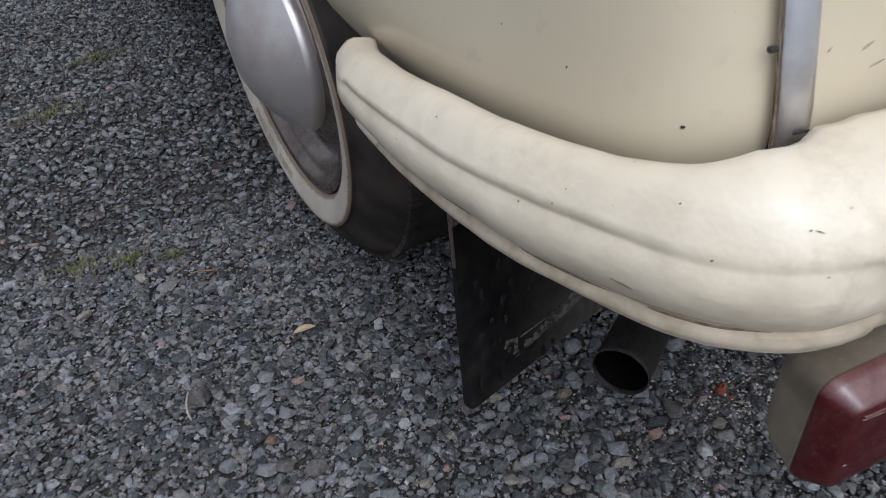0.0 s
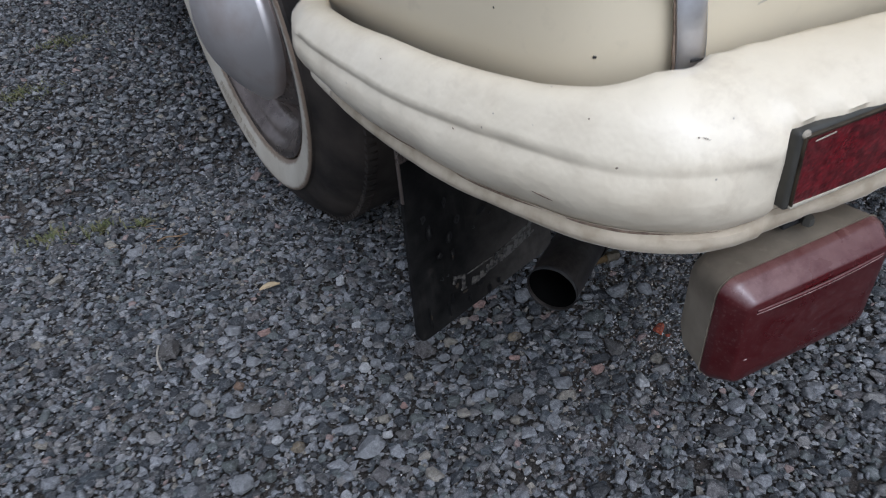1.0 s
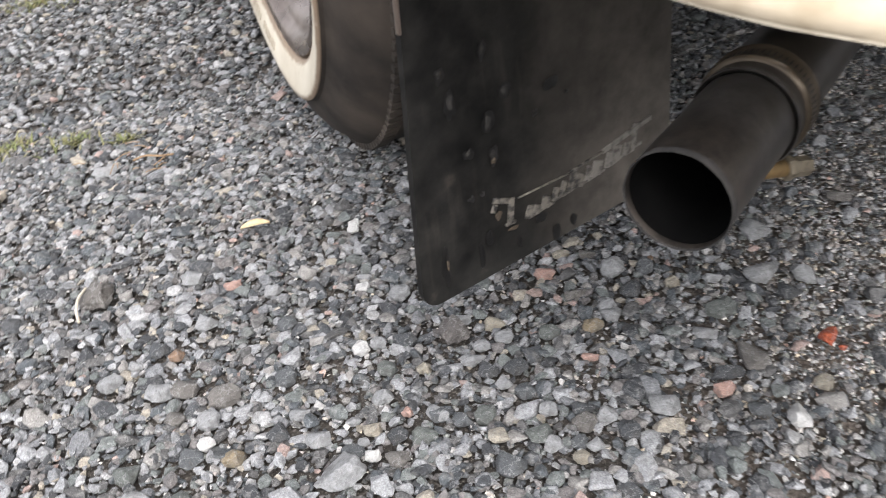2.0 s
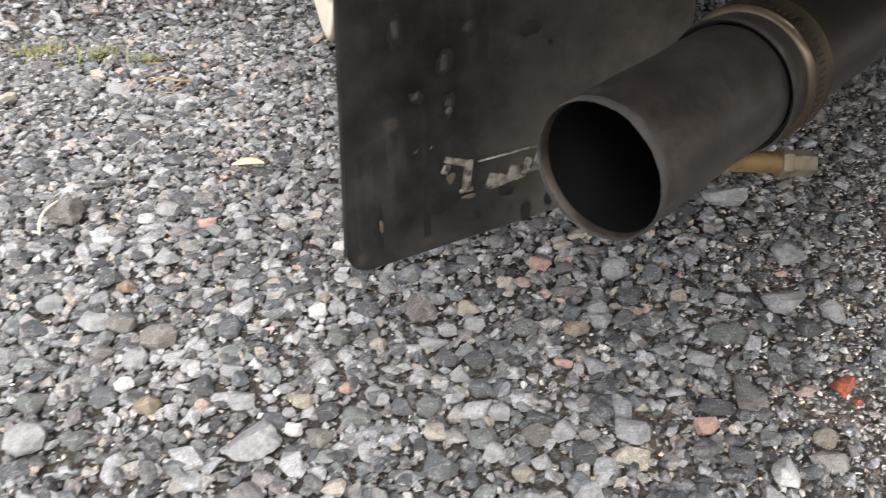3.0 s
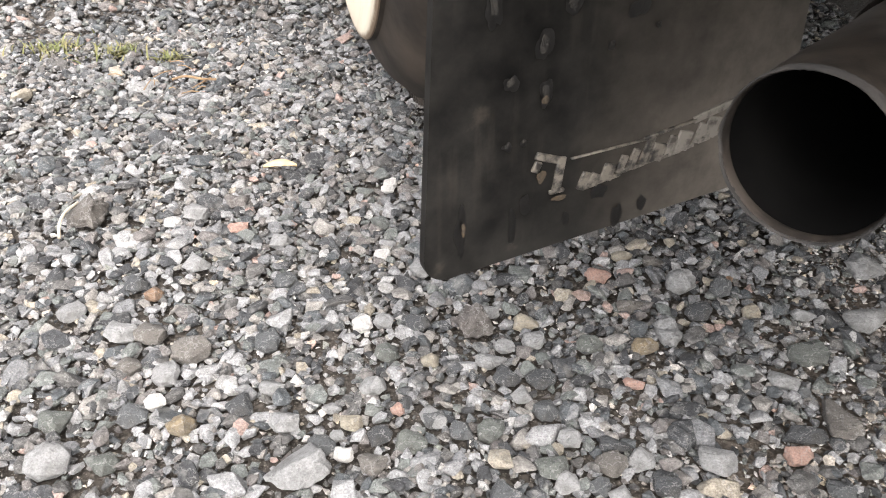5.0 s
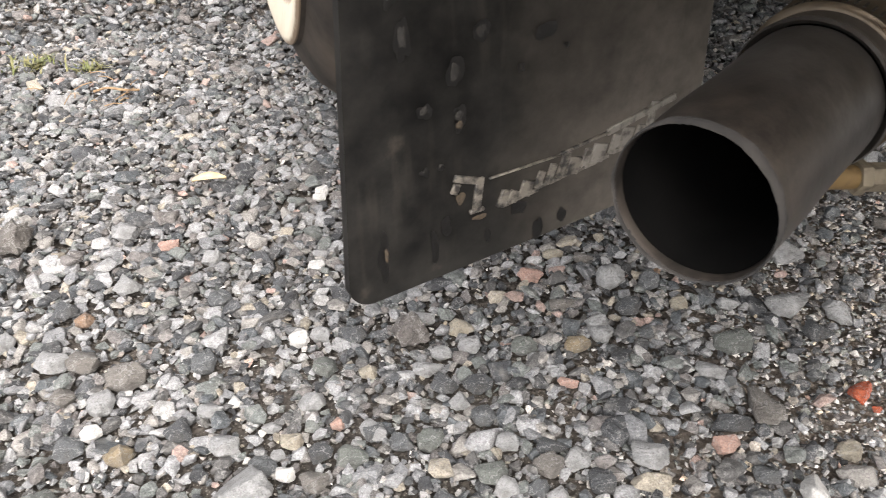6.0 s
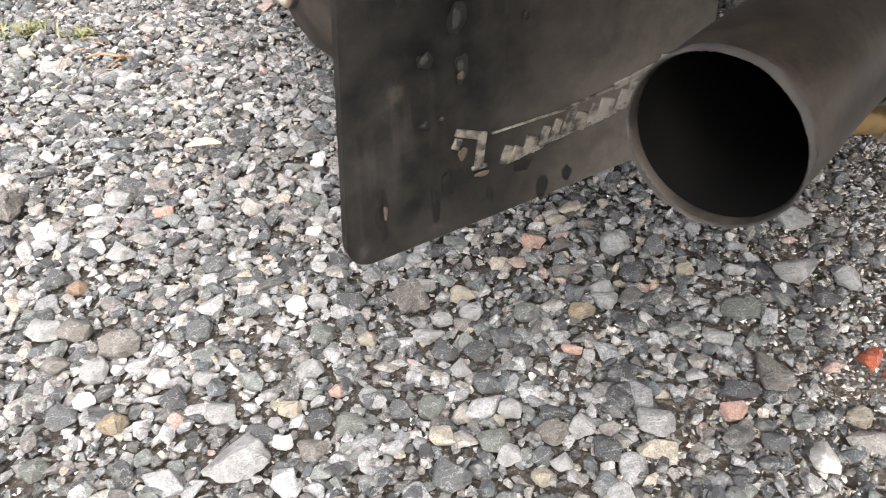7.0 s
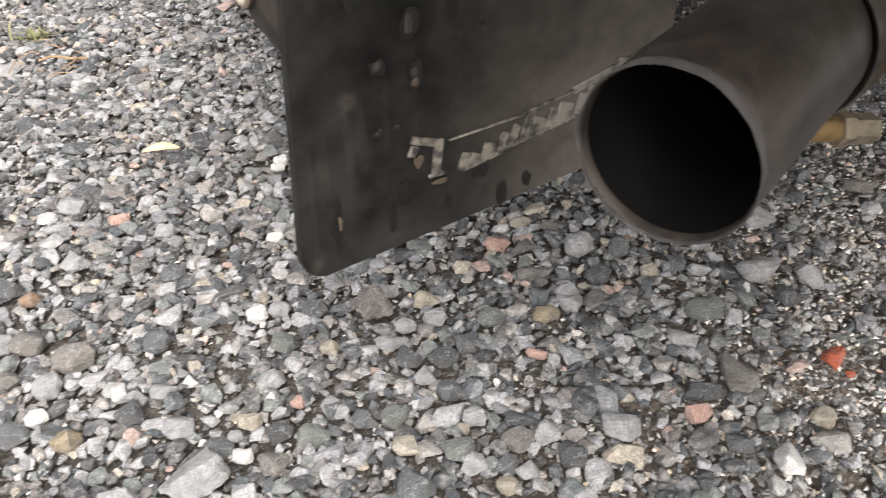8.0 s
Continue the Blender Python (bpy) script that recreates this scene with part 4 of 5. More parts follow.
    for x, z, sx, sz in ((0.0290, 0.2540, 0.0045, 0.012), (0.0624, 0.2498, 0.0050, 0.006), (0.0506, 0.2357, 0.0050, 0.010), (0.0372, 0.2228, 0.0045, 0.005), (0.0528, 0.2165, 0.0045, 0.008),
                         (0.0365, 0.1960, 0.0028, 0.003), (0.0440, 0.1965, 0.0024, 0.0024), (0.024, 0.270, 0.004, 0.006), (0.050, 0.275, 0.0035, 0.008), (0.104, 0.236, 0.0022, 0.002), (0.082, 0.231, 0.0025, 0.003)):
        part("grease_smear", blot(x + 0.0006, z - 0.0008, sx * 1.45, sz * 1.35), GREASE, base)
        part("mud_spot", blot(x, z, sx * 0.72, sz * 0.78, 0.0009), MUD, base, "dried mud splash")
    for x, z, sx, sz in ((0.0172, 0.1620, 0.0020, 0.007), (0.0625, 0.1662, 0.0085, 0.0025), (0.0526, 0.2135, 0.0028, 0.004), (0.0530, 0.1790, 0.004, 0.006)):
        bm = blot(x, z, sx, sz)
        for v in bm.verts:
            v.co.y -= 0.0014
        part("rust_film", bm, RUST, base)
    # hanger at the top
    bm = bmesh.new()
    box(bm, (0.19, 0.003, 0.03), pose(0.1, -0.004, 0.351), 0.0008)
    box(bm, (0.0016, 0.0035, 0.055), pose(0.0075, 0.001, 0.322, 0, 2, 0), 0.0005)
    part("hanger", bm, RIM, base, "bare steel hanger strip")


build_mudflap()

MOUTH = Vector((0.3016, 0.3644, 0.2620))
PIPE_DIR = Vector((0.837, 0.546, 0.030)).normalized()


def build_exhaust():
    base = tagged(new("exhaust"), "sooty black exhaust tailpipe held by a rusty clamp")
    base.parent = car
    f = frame_along(PIPE_DIR)
    m = Matrix.Translation(MOUTH) @ f
    bm = bmesh.new()
    ro, ri = 0.0206, 0.0199
    prof = [(ri, 0.003), (ri, 0.001), (ri + 0.0004, 0.0), (ro - 0.0004, 0.0), (ro, 0.0012)]
    prof += [(ro + 0.0002 * math.sin(k), 0.006 + 0.0078 * k) for k in range(8)] + [(ro, 0.068)]
    lathe(bm, prof, m, 72)
    for v in bm.verts:
        # a slightly battered mouth
        v.co += PIPE_DIR * 0.0002 * (1 + noise.noise(v.co * 120))
    part("tailpipe", bm, PIPE, base, "sooty steel tailpipe with a burnt rim", sharp=50)
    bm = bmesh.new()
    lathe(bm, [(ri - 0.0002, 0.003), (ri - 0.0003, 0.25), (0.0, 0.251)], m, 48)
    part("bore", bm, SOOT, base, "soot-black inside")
    # flaking scale round the mouth
    bm = bmesh.new()
    lathe(bm, [(ri + 0.0003, 0.004), (ri + 0.0004, -0.0004), (ri + 0.0007, -0.0008), (ro - 0.0002, -0.0006), (ro + 0.0003, 0.0006), (ro + 0.0001, 0.0030)], m, 150)
    for v in bm.verts:
        v.co += (v.co - MOUTH).normalized() * (0.0002 * noise.noise(v.co * 260) + 0.0002 * noise.noise(v.co * 1100)) + PIPE_DIR * (0.0004 * noise.noise(v.co * 180) + 0.0002 * noise.noise(v.co * 900))
    part("scaled_rim", bm, SCALE, base, "rough grey-brown burnt rim")
    # the wider pipe that the tailpipe is pushed into
    bm = bmesh.new()
    lathe(bm, [(ro - 0.0008, 0.074), (ro + 0.0002, 0.069), (0.0222, 0.0675), (0.0228, 0.069), (0.0222, 0.0705), (0.0218, 0.073), (0.0220, 0.096), (0.0212, 0.102), (0.0212, 0.40), (0.0, 0.401)], m, 64)
    part("socket_pipe", bm, PIPE, base)
    bm = bmesh.new()
    lathe(bm, [(0.0218, 0.0775), (0.0228, 0.0777), (0.0239, 0.0792), (0.0231, 0.0808), (0.0232, 0.0888), (0.0240, 0.0904), (0.0228, 0.092), (0.0218, 0.0922)], m, 64)
    clamp = part("clamp", bm, CLAMP, base, "rusty round band clamp", sharp=50)
    bm = bmesh.new()
    for s in (-1, 1):
        box(bm, (0.0025, 0.012, 0.013), m @ pose(0.005 * s, -0.0262, 0.0848), 0.0006)
    part("clamp_ear", bm, CLAMP, clamp)
    for k in range(60):
        bm = bmesh.new()
        box(bm, (0.0006, 0.0004, 0.0040), m @ Matrix.Rotation(radians(6 * k), 4, "Z") @ pose(0, 0.0231, 0.0848))
        part("clamp_slot", bm, UNDER, clamp, smooth=False)


build_exhaust()


def build_clamp_bolt():
    exhaust = [o for o in car.children if o.name == "exhaust"][0]
    bm = bmesh.new()
    a = Matrix.Translation((0.3685, 0.4010, 0.2370)) @ frame_along((0.97, -0.08, -0.12)) @ Matrix.Scale(1.25, 4)
    lathe(bm, [(0.0, -0.004), (0.0028, -0.004), (0.003, -0.003), (0.003, 0.016), (0.0, 0.016)], a, 20)
    part("clamp_bolt", bm, BOLT, exhaust, "yellow-plated bolt")
    bm = bmesh.new()
    lathe(bm, [(0.0, 0.011), (0.0042, 0.011), (0.0045, 0.0115), (0.0045, 0.0135), (0.0042, 0.014), (0.0, 0.014)], a, 6)
    lathe(bm, [(0.0, 0.0142), (0.0034, 0.0142), (0.0036, 0.015), (0.0036, 0.021), (0.0, 0.0215)], a, 6)
    part("clamp_nut", bm, NUT, exhaust, "pale zinc nut")


build_clamp_bolt()


# ---- gravel ----
rng = np.random.default_rng(7)


def stone_shapes(points, count, bevel=0.0, rounds=2, least=0.78):
    """Crushed stones: hulls of random points, the larger ones with worn edges."""
    out = []
    for _ in range(count):
        bm = bmesh.new()
        for _ in range(points):
            q = rng.normal(size=3)
            q = q / np.linalg.norm(q) * rng.uniform(least, 1.0)
            bm.verts.new(q)
        got = bmesh.ops.convex_hull(bm, input=bm.verts)
        bmesh.ops.delete(bm, geom=[g for g in got["geom_interior"] if isinstance(g, bmesh.types.BMVert)], context="VERTS")
        if bevel:
            bmesh.ops.dissolve_limit(bm, angle_limit=radians(9), verts=bm.verts, edges=bm.edges)
            bmesh.ops.bevel(bm, geom=list(bm.edges), offset=bevel, segments=rounds, affect="EDGES", profile=0.6, clamp_overlap=True)
        bmesh.ops.triangulate(bm, faces=bm.faces)
        bm.verts.ensure_lookup_table(), bm.verts.index_update()
        v = np.array([q.co[:] for q in bm.verts])
        f = np.array([[q.index for q in face.verts] for face in bm.faces])
        bm.free()
        v = v - (v.max(0) + v.min(0)) / 2
        out.append((v / np.abs(v).max(0), f))
    return out


def turns(n, tilt):
    """n random turns: any way round z, tilted a little."""
    a, b, c = rng.uniform(0, 2 * np.pi, n), rng.normal(0, tilt, n), rng.normal(0, tilt, n)
    z0 = np.zeros(n)
    o = np.ones(n)
    rz = np.array([[np.cos(a), -np.sin(a), z0], [np.sin(a), np.cos(a), z0], [z0, z0, o]]).transpose(2, 0, 1)
    rx = np.array([[o, z0, z0], [z0, np.cos(b), -np.sin(b)], [z0, np.sin(b), np.cos(b)]]).transpose(2, 0, 1)
    ry = np.array([[np.cos(c), z0, np.sin(c)], [z0, o, z0], [-np.sin(c), z0, np.cos(c)]]).transpose(2, 0, 1)
    return rx @ ry @ rz


def stone_mesh(name, xy, size, shapes, material, lift, smooth=True):
    """One mesh of many stones; size: each stone's length."""
    n = len(xy)
    kinds = rng.integers(0, len(shapes), n)
    dims = np.c_[size, size * rng.uniform(0.56, 0.95, n), size * rng.uniform(0.34, 0.64, n)] / 2
    spin, rise = turns(n, 0.32), dims[:, 2] * lift(n)
    places, corners, base = [], [], 0
    for k, (v, f) in enumerate(shapes):
        mine = np.nonzero(kinds == k)[0]
        if not len(mine):
            continue
        local = np.einsum("nij,nvj->nvi", spin[mine], v[None] * dims[mine][:, None, :])
        local[:, :, 0] += xy[mine, 0, None]
        local[:, :, 1] += xy[mine, 1, None]
        local[:, :, 2] += rise[mine, None]
        places.append(local.reshape(-1, 3))
        corners.append((f[None] + (base + np.arange(len(mine)) * len(v))[:, None, None]).reshape(-1))
        base += len(mine) * len(v)
    co, tri = np.concatenate(places), np.concatenate(corners)
    me = bpy.data.meshes.new(name)
    me.vertices.add(len(co))
    me.vertices.foreach_set("co", co.reshape(-1))
    me.loops.add(len(tri))
    me.loops.foreach_set("vertex_index", tri.astype(np.int32))
    me.polygons.add(len(tri) // 3)
    me.polygons.foreach_set("loop_start", np.arange(0, len(tri), 3, dtype=np.int32))
    me.polygons.foreach_set("use_smooth", np.full(len(tri) // 3, smooth))
    me.update(calc_edges=True)
    me.validate()
    me.materials.append(material)
    return me


def fines(xy):
    """1 where the yard is gritty with few larger stones (behind and under the car), 0 in the open gravel."""
    edge = 0.335 + 0.80 * (xy[:, 1] - 0.45) + 0.05 * np.sin(23 * xy[:, 0] + 31 * xy[:, 1]) * np.sin(41 * xy[:, 1] - 17 * xy[:, 0])
    return np.clip((xy[:, 0] - edge) / 0.17, 0, 1) * np.clip((xy[:, 1] - 0.38 - 0.25 * np.maximum(0, xy[:, 0] - 0.5)) / 0.08, 0, 1)


def scatter(x0, x1, y0, y1, per_m2):
    """Random places in a stretch of the yard, but for what lies deep under the car."""
    n = int((x1 - x0) * (y1 - y0) * per_m2)
    xy = np.c_[rng.uniform(x0, x1, n), rng.uniform(y0, y1, n)]
    return xy[~((xy[:, 0] > 0.90) & (xy[:, 1] > 1.0))]


NEAR = (-0.34, 0.98, 0.24, 1.25)
WIDE = (-0.80, 1.62, -0.05, 3.0)


def outside_near(xy):
    return xy[~((xy[:, 0] > NEAR[0]) & (xy[:, 0] < NEAR[1]) & (xy[:, 1] > NEAR[2]) & (xy[:, 1] < NEAR[3]))]


def thin(xy, keep_in_fines):
    return clear(xy[rng.random(len(xy)) < 1 - (1 - keep_in_fines) * fines(xy)])


def clear(xy, share=0.40):
    """Leaves room for the single stones."""
    free = np.ones(len(xy), dtype=bool)
    for x, y, size in SINGLES:
        free &= np.hypot(xy[:, 0] - x, xy[:, 1] - y) > share * size
    return xy[free]


def subdivided(shape):
    """A finer copy of a shape, for stones that are seen close by."""
    me = bpy.data.meshes.new("work")
    me.from_pydata([tuple(q) for q in shape[0]], [], [tuple(int(i) for i in q) for q in shape[1]])
    bm = bmesh.new()
    bm.from_mesh(me)
    bpy.data.meshes.remove(me)
    bmesh.ops.subdivide_edges(bm, edges=[e for e in bm.edges if e.calc_length() > 0.25], cuts=2, use_grid_fill=True)
    bmesh.ops.triangulate(bm, faces=bm.faces)
    bm.verts.index_update()
    v = np.array([q.co[:] for q in bm.verts])
    f = np.array([[q.index for q in face.verts] for face in bm.faces])
    bm.free()
    return v, f


SINGLES = []


def build_stones():
    """Single stones that stand out."""
    shapes = [subdivided(q) for q in stone_shapes(20, 9, 0.15, least=0.86)]

    def stone(k, x, y, size, flat, turn, material, label, tilt=0.0, taper=0.0):
        me = bpy.data.meshes.new("stone")
        s, faces = shapes[k % len(shapes)]
        bumpy = 0.30 if material in (BROWN, CLOD) else 0.12
        s = s * np.array([1 + bumpy * (noise.noise(Vector(q) * 2.2 + Vector((x * 90, y * 90, 0))) + 0.6 * noise.noise(Vector(q) * 6)) for q in s])[:, None]
        s = s * np.c_[np.ones(len(s)), (1 + taper * s[:, 0]) / (1 + 0.5 * taper), np.ones(len(s))] * (np.array((size[0], size[1], flat)) / 2)
        me.from_pydata([tuple(q) for q in s], [], [tuple(int(i) for i in q) for q in faces])
        me.materials.append(material)
        me.polygons.foreach_set("use_smooth", np.ones(len(me.polygons), dtype=bool))
        ob = new("stone", me)
        SINGLES.append((x, y, (size[0] + size[1]) / 2))
        ob.matrix_world = pose(x, y, flat * (0.48 if material in (BROWN, CLOD) else 0.38), tilt, tilt * 0.6, turn)
        tagged(ob, label, "stone", group="stones in the gravel")

    stone(4, 0.175, 0.528, (0.035, 0.027), 0.018, 195, PALE, "large pale grey rounded stone in the gravel")
    stone(1, 0.441, 0.486, (0.017, 0.014), 0.010, 30, PINK, "pink granite stone in the gravel")
    stone(2, 0.540, 0.497, (0.016, 0.013), 0.012, 200, BRICK, "bright orange brick chip on grit", 14, 0.6)
    stone(3, 0.541, 0.484, (0.006, 0.005), 0.005, 0, BRICK, "tiny orange brick crumb on grit")
    stone(4, 0.468, 0.443, (0.021, 0.015), 0.013, 60, WHITE, "white angular quartz stone")
    stone(5, 0.376, 0.557, (0.013, 0.008), 0.007, -30, PINK, "small reddish stone in the gravel")
    stone(6, 0.235, 0.564, (0.010, 0.009), 0.008, 0, PINK, "small pink stone in the gravel")
    stone(7, 0.444, 0.641, (0.021, 0.019), 0.016, 15, PALE, "blocky light grey stone in the gravel", 10)
    stone(8, 0.470, 0.632, (0.019, 0.015), 0.012, 40, BLUEGREY, "blue-grey angular stone in the gravel")
    stone(6, 0.295, 0.625, (0.027, 0.024), 0.021, 35, BROWN, "rough brown lump among the gravel", 12)
    stone(1, 0.452, 0.499, (0.0271, 0.021), 0.010, 4, SLATE, "flat dark slate splinter", taper=0.75)
    stone(2, 0.476, 0.504, (0.0332, 0.019), 0.012, -96, TAN, "long brownish grey wedge of stone", taper=0.70)
    stone(3, 0.547, 0.582, (0.034, 0.020), 0.014, 10, PALE, "light grey rough stone at the grit's edge")
    stone(4, 0.575, 0.563, (0.020, 0.022), 0.016, 30, PALE, "grey speckled stone at the grit's edge", 10)
    stone(5, 0.571, 0.718, (0.0373, 0.019), 0.018, -12, PALE, "oblong grey stone near the exhaust")
    stone(6, 0.224, 0.585, (0.019, 0.015), 0.011, 25, PALE, "pale grey stone in the gravel")
    stone(7, 0.117, 0.636, (0.024, 0.020), 0.016, 0, TAN, "brownish round lump in the gravel")
    stone(8, 0.032, 0.812, (0.032, 0.027), 0.022, 25, CLOD, "crumbly dark brown clod in the gravel")
    stone(0, 0.200, 0.535, (0.011, 0.010), 0.010, 0, WHITE, "small white pebble beside the large stone")
    stone(1, 0.176, 0.752, (0.018, 0.014), 0.012, 10, PALE, "light grey pebble in the gravel")
    stone(2, 0.269, 0.821, (0.012, 0.010), 0.009, 0, WHITE, "white pebble in the gravel")
    stone(3, 0.401, 0.627, (0.018, 0.011), 0.010, 0, TAN, "dusky brown stone in the gravel")
    stone(4, 0.393, 0.663, (0.018, 0.016), 0.010, 0, PINK, "dull pink stone near the mudflap")
    stone(5, 0.145, 0.779, (0.016, 0.013), 0.010, 0, PINK, "dusky pink pebble in the gravel")
    stone(6, 0.113, 0.575, (0.018, 0.016), 0.012, 0, OCHRE, "ochre round pebble in the gravel")
    stone(7, 0.394, 0.585, (0.017, 0.013), 0.010, 0, OCHRE, "yellowish stone in the gravel")
    stone(2, 0.478, 0.604, (0.0117, 0.0123), 0.0073, 3, CREAM, "cream three-cornered stone near the exhaust")
    stone(7, 0.418, 0.683, (0.0156, 0.0109), 0.0068, -7, CREAM, "pale cream flat stone near the mudflap")
    stone(3, 0.438, 0.673, (0.0148, 0.0121), 0.0075, -27, TAN, "tan stone near the mudflap")
    stone(8, 0.444, 0.611, (0.0184, 0.0169), 0.0105, -2, SLATE, "dark slate piece beside a blocky stone")
    stone(4, 0.328, 0.623, (0.0168, 0.0150), 0.0093, -27, CREAM, "cream and ochre stone in the gravel")
    stone(0, 0.207, 0.558, (0.0130, 0.0137), 0.0081, 13, CREAM, "cream pebble with a pale side")
    stone(5, 0.170, 0.567, (0.0172, 0.0181), 0.0107, 3, PALE, "pale grey stone in the gravel")
    stone(1, 0.147, 0.584, (0.0177, 0.0170), 0.0106, -37, SLATE, "dark blue-grey stone in the gravel")
    stone(6, 0.267, 0.540, (0.0147, 0.0154), 0.0091, 23, BLUEGREY, "blue-grey stone in the gravel")
    stone(2, 0.282, 0.536, (0.0152, 0.0159), 0.0098, -47, GREENISH, "greenish grey stone in the gravel")
    stone(7, 0.324, 0.522, (0.0133, 0.0140), 0.0083, -32, PALE, "pale grey stone in the gravel")
    stone(3, 0.346, 0.513, (0.0165, 0.0131), 0.0081, -22, SLATE, "dark slate flat stone")
    stone(8, 0.340, 0.500, (0.0175, 0.0165), 0.0102, -12, TAN, "brown stone with a pale top")
    stone(4, 0.357, 0.499, (0.0145, 0.0152), 0.0090, -52, PALE, "pale lilac-grey stone in the gravel")
    stone(0, 0.395, 0.489, (0.0211, 0.0207), 0.0128, -2, PALE, "speckled light grey stone in the gravel")
    stone(5, 0.464, 0.541, (0.0187, 0.0148), 0.0092, -27, PALE, "light grey stone on the grit")
    stone(1, 0.405, 0.556, (0.0070, 0.0073), 0.0043, -17, WHITE, "small white pebble in the gravel")
    stone(6, 0.261, 0.601, (0.0132, 0.0133), 0.0082, 3, CREAM, "cream pebble in the gravel")
    stone(2, 0.224, 0.644, (0.0132, 0.0139), 0.0082, 18, WHITE, "white angular pebble in the gravel")
    stone(7, 0.238, 0.644, (0.0132, 0.0139), 0.0082, -27, PALE, "pale pebble in the gravel")
    stone(3, 0.297, 0.594, (0.0194, 0.0122), 0.0076, -7, PALE, "flat pale bluish stone in the gravel")
    stone(8, 0.322, 0.571, (0.0197, 0.0160), 0.0099, -29, SLATE, "dark grey flat stone in the gravel")
    stone(0, 0.306, 0.640, (0.0170, 0.0131), 0.0081, -9, PALE, "pale bluish flat stone")
    stone(5, 0.114, 0.807, (0.0222, 0.0218), 0.0135, -29, PALE, "pale bluish stone in the gravel")
    stone(1, 0.116, 0.735, (0.0194, 0.0204), 0.0120, -7, PALE, "pale grey pebble in the gravel")
    stone(6, 0.088, 0.705, (0.0139, 0.0146), 0.0086, -2, RUSTY, "orange-brown stone in the gravel")
    stone(2, 0.248, 0.721, (0.0131, 0.0108), 0.0067, -12, WHITE, "small white flat pebble")
    stone(7, 0.266, 0.814, (0.0111, 0.0117), 0.0069, -17, WHITE, "small white pebble in the gravel")
    stone(3, 0.582, 0.633, (0.0255, 0.0258), 0.0158, -42, PALE, "light grey block beyond the exhaust")
    stone(8, 0.504, 0.461, (0.0145, 0.0142), 0.0088, -7, CREAM, "cream stone on the grit")
    stone(4, 0.511, 0.595, (0.0167, 0.0105), 0.0065, -17, PALE, "flat pale stone on the grit")
    stone(0, 0.679, 0.642, (0.0241, 0.0156), 0.0097, -22, TAN, "flat tan stone on the grit")
    stone(1, 0.360, 0.594, (0.0142, 0.0136), 0.0084, -37, BLUEGREY, "blue-grey pebble in the gravel")
    stone(6, 0.253, 0.552, (0.0149, 0.0156), 0.0092, -52, BLUEGREY, "blue-grey stone in the gravel")
    stone(2, 0.102, 0.619, (0.0174, 0.0171), 0.0106, -5, PALE, "pale stone in the gravel")
    stone(7, 0.097, 0.598, (0.0120, 0.0126), 0.0075, 13, WHITE, "white pebble in the gravel")
    stone(3, 0.080, 0.633, (0.0149, 0.0157), 0.0093, -17, TAN, "brownish stone in the gravel")
    stone(8, 0.329, 0.487, (0.0122, 0.0128), 0.0076, 8, BLUEGREY, "grey stone in the gravel")
    stone(4, 0.313, 0.493, (0.0134, 0.0141), 0.0083, -42, PALE, "light grey stone in the gravel")
    stone(0, 0.337, 0.480, (0.0115, 0.0121), 0.0072, 43, PALE, "pale rounded stone in the gravel")
    stone(5, 0.364, 0.486, (0.0124, 0.0131), 0.0077, -7, SLATE, "dark grey stone in the gravel")
    stone(1, 0.308, 0.560, (0.0133, 0.0137), 0.0082, -37, PALE, "light grey pebble in the gravel")
    stone(6, 0.444, 0.584, (0.0126, 0.0120), 0.0074, -2, BLUEGREY, "blue-grey chip in the gravel")
    stone(2, 0.416, 0.601, (0.0149, 0.0142), 0.0088, 13, PALE, "light grey chip in the gravel")
    stone(7, 0.309, 0.604, (0.0127, 0.0125), 0.0077, -17, PALE, "light speckled pebble in the gravel")
    stone(3, 0.550, 0.552, (0.0182, 0.0174), 0.0108, -37, SLATE, "dark stone at the grit edge")
    stone(1, 0.280, 0.489, (0.0209, 0.0219), 0.0130, -6, BLUEGREY, "large grey stone in the gravel")
    stone(6, 0.324, 0.475, (0.0122, 0.0128), 0.0073, -36, CREAM, "pale cream stone in the gravel")
    stone(2, 0.491, 0.557, (0.0255, 0.0182), 0.0109, -11, GREENISH, "dark greenish stone on the grit")
    stone(7, 0.046, 0.560, (0.0240, 0.0247), 0.0150, -4, PALE, "large pale grey stone in the gravel")
    stone(3, 0.043, 0.594, (0.0181, 0.0190), 0.0113, 14, GREENISH, "greenish grey stone in the gravel")
    stone(8, 0.036, 0.695, (0.0229, 0.0180), 0.0108, -16, PALE, "flat pale stone in the gravel")
    stone(4, 0.086, 0.589, (0.0181, 0.0164), 0.0098, -26, BLUEGREY, "blue-grey stone in the gravel")
    stone(0, 0.071, 0.665, (0.0217, 0.0205), 0.0123, -8, PALE, "light grey stone in the gravel")
    stone(5, 0.090, 0.662, (0.0222, 0.0203), 0.0122, -22, TAN, "brownish grey stone in the gravel")
    stone(1, 0.076, 0.719, (0.0183, 0.0192), 0.0110, 4, SLATE, "dark blue-grey stone in the gravel")
    stone(6, 0.074, 0.555, (0.0154, 0.0161), 0.0092, -16, GREENISH, "grey-green stone in the gravel")
    stone(2, 0.163, 0.638, (0.0168, 0.0177), 0.0101, -1, BLUEGREY, "grey round stone in the gravel")
    stone(7, 0.177, 0.701, (0.0157, 0.0165), 0.0098, 24, BLUEGREY, "bluish grey stone in the gravel")
    stone(3, 0.215, 0.527, (0.0154, 0.0162), 0.0096, 9, TAN, "dull brown stone in the gravel")
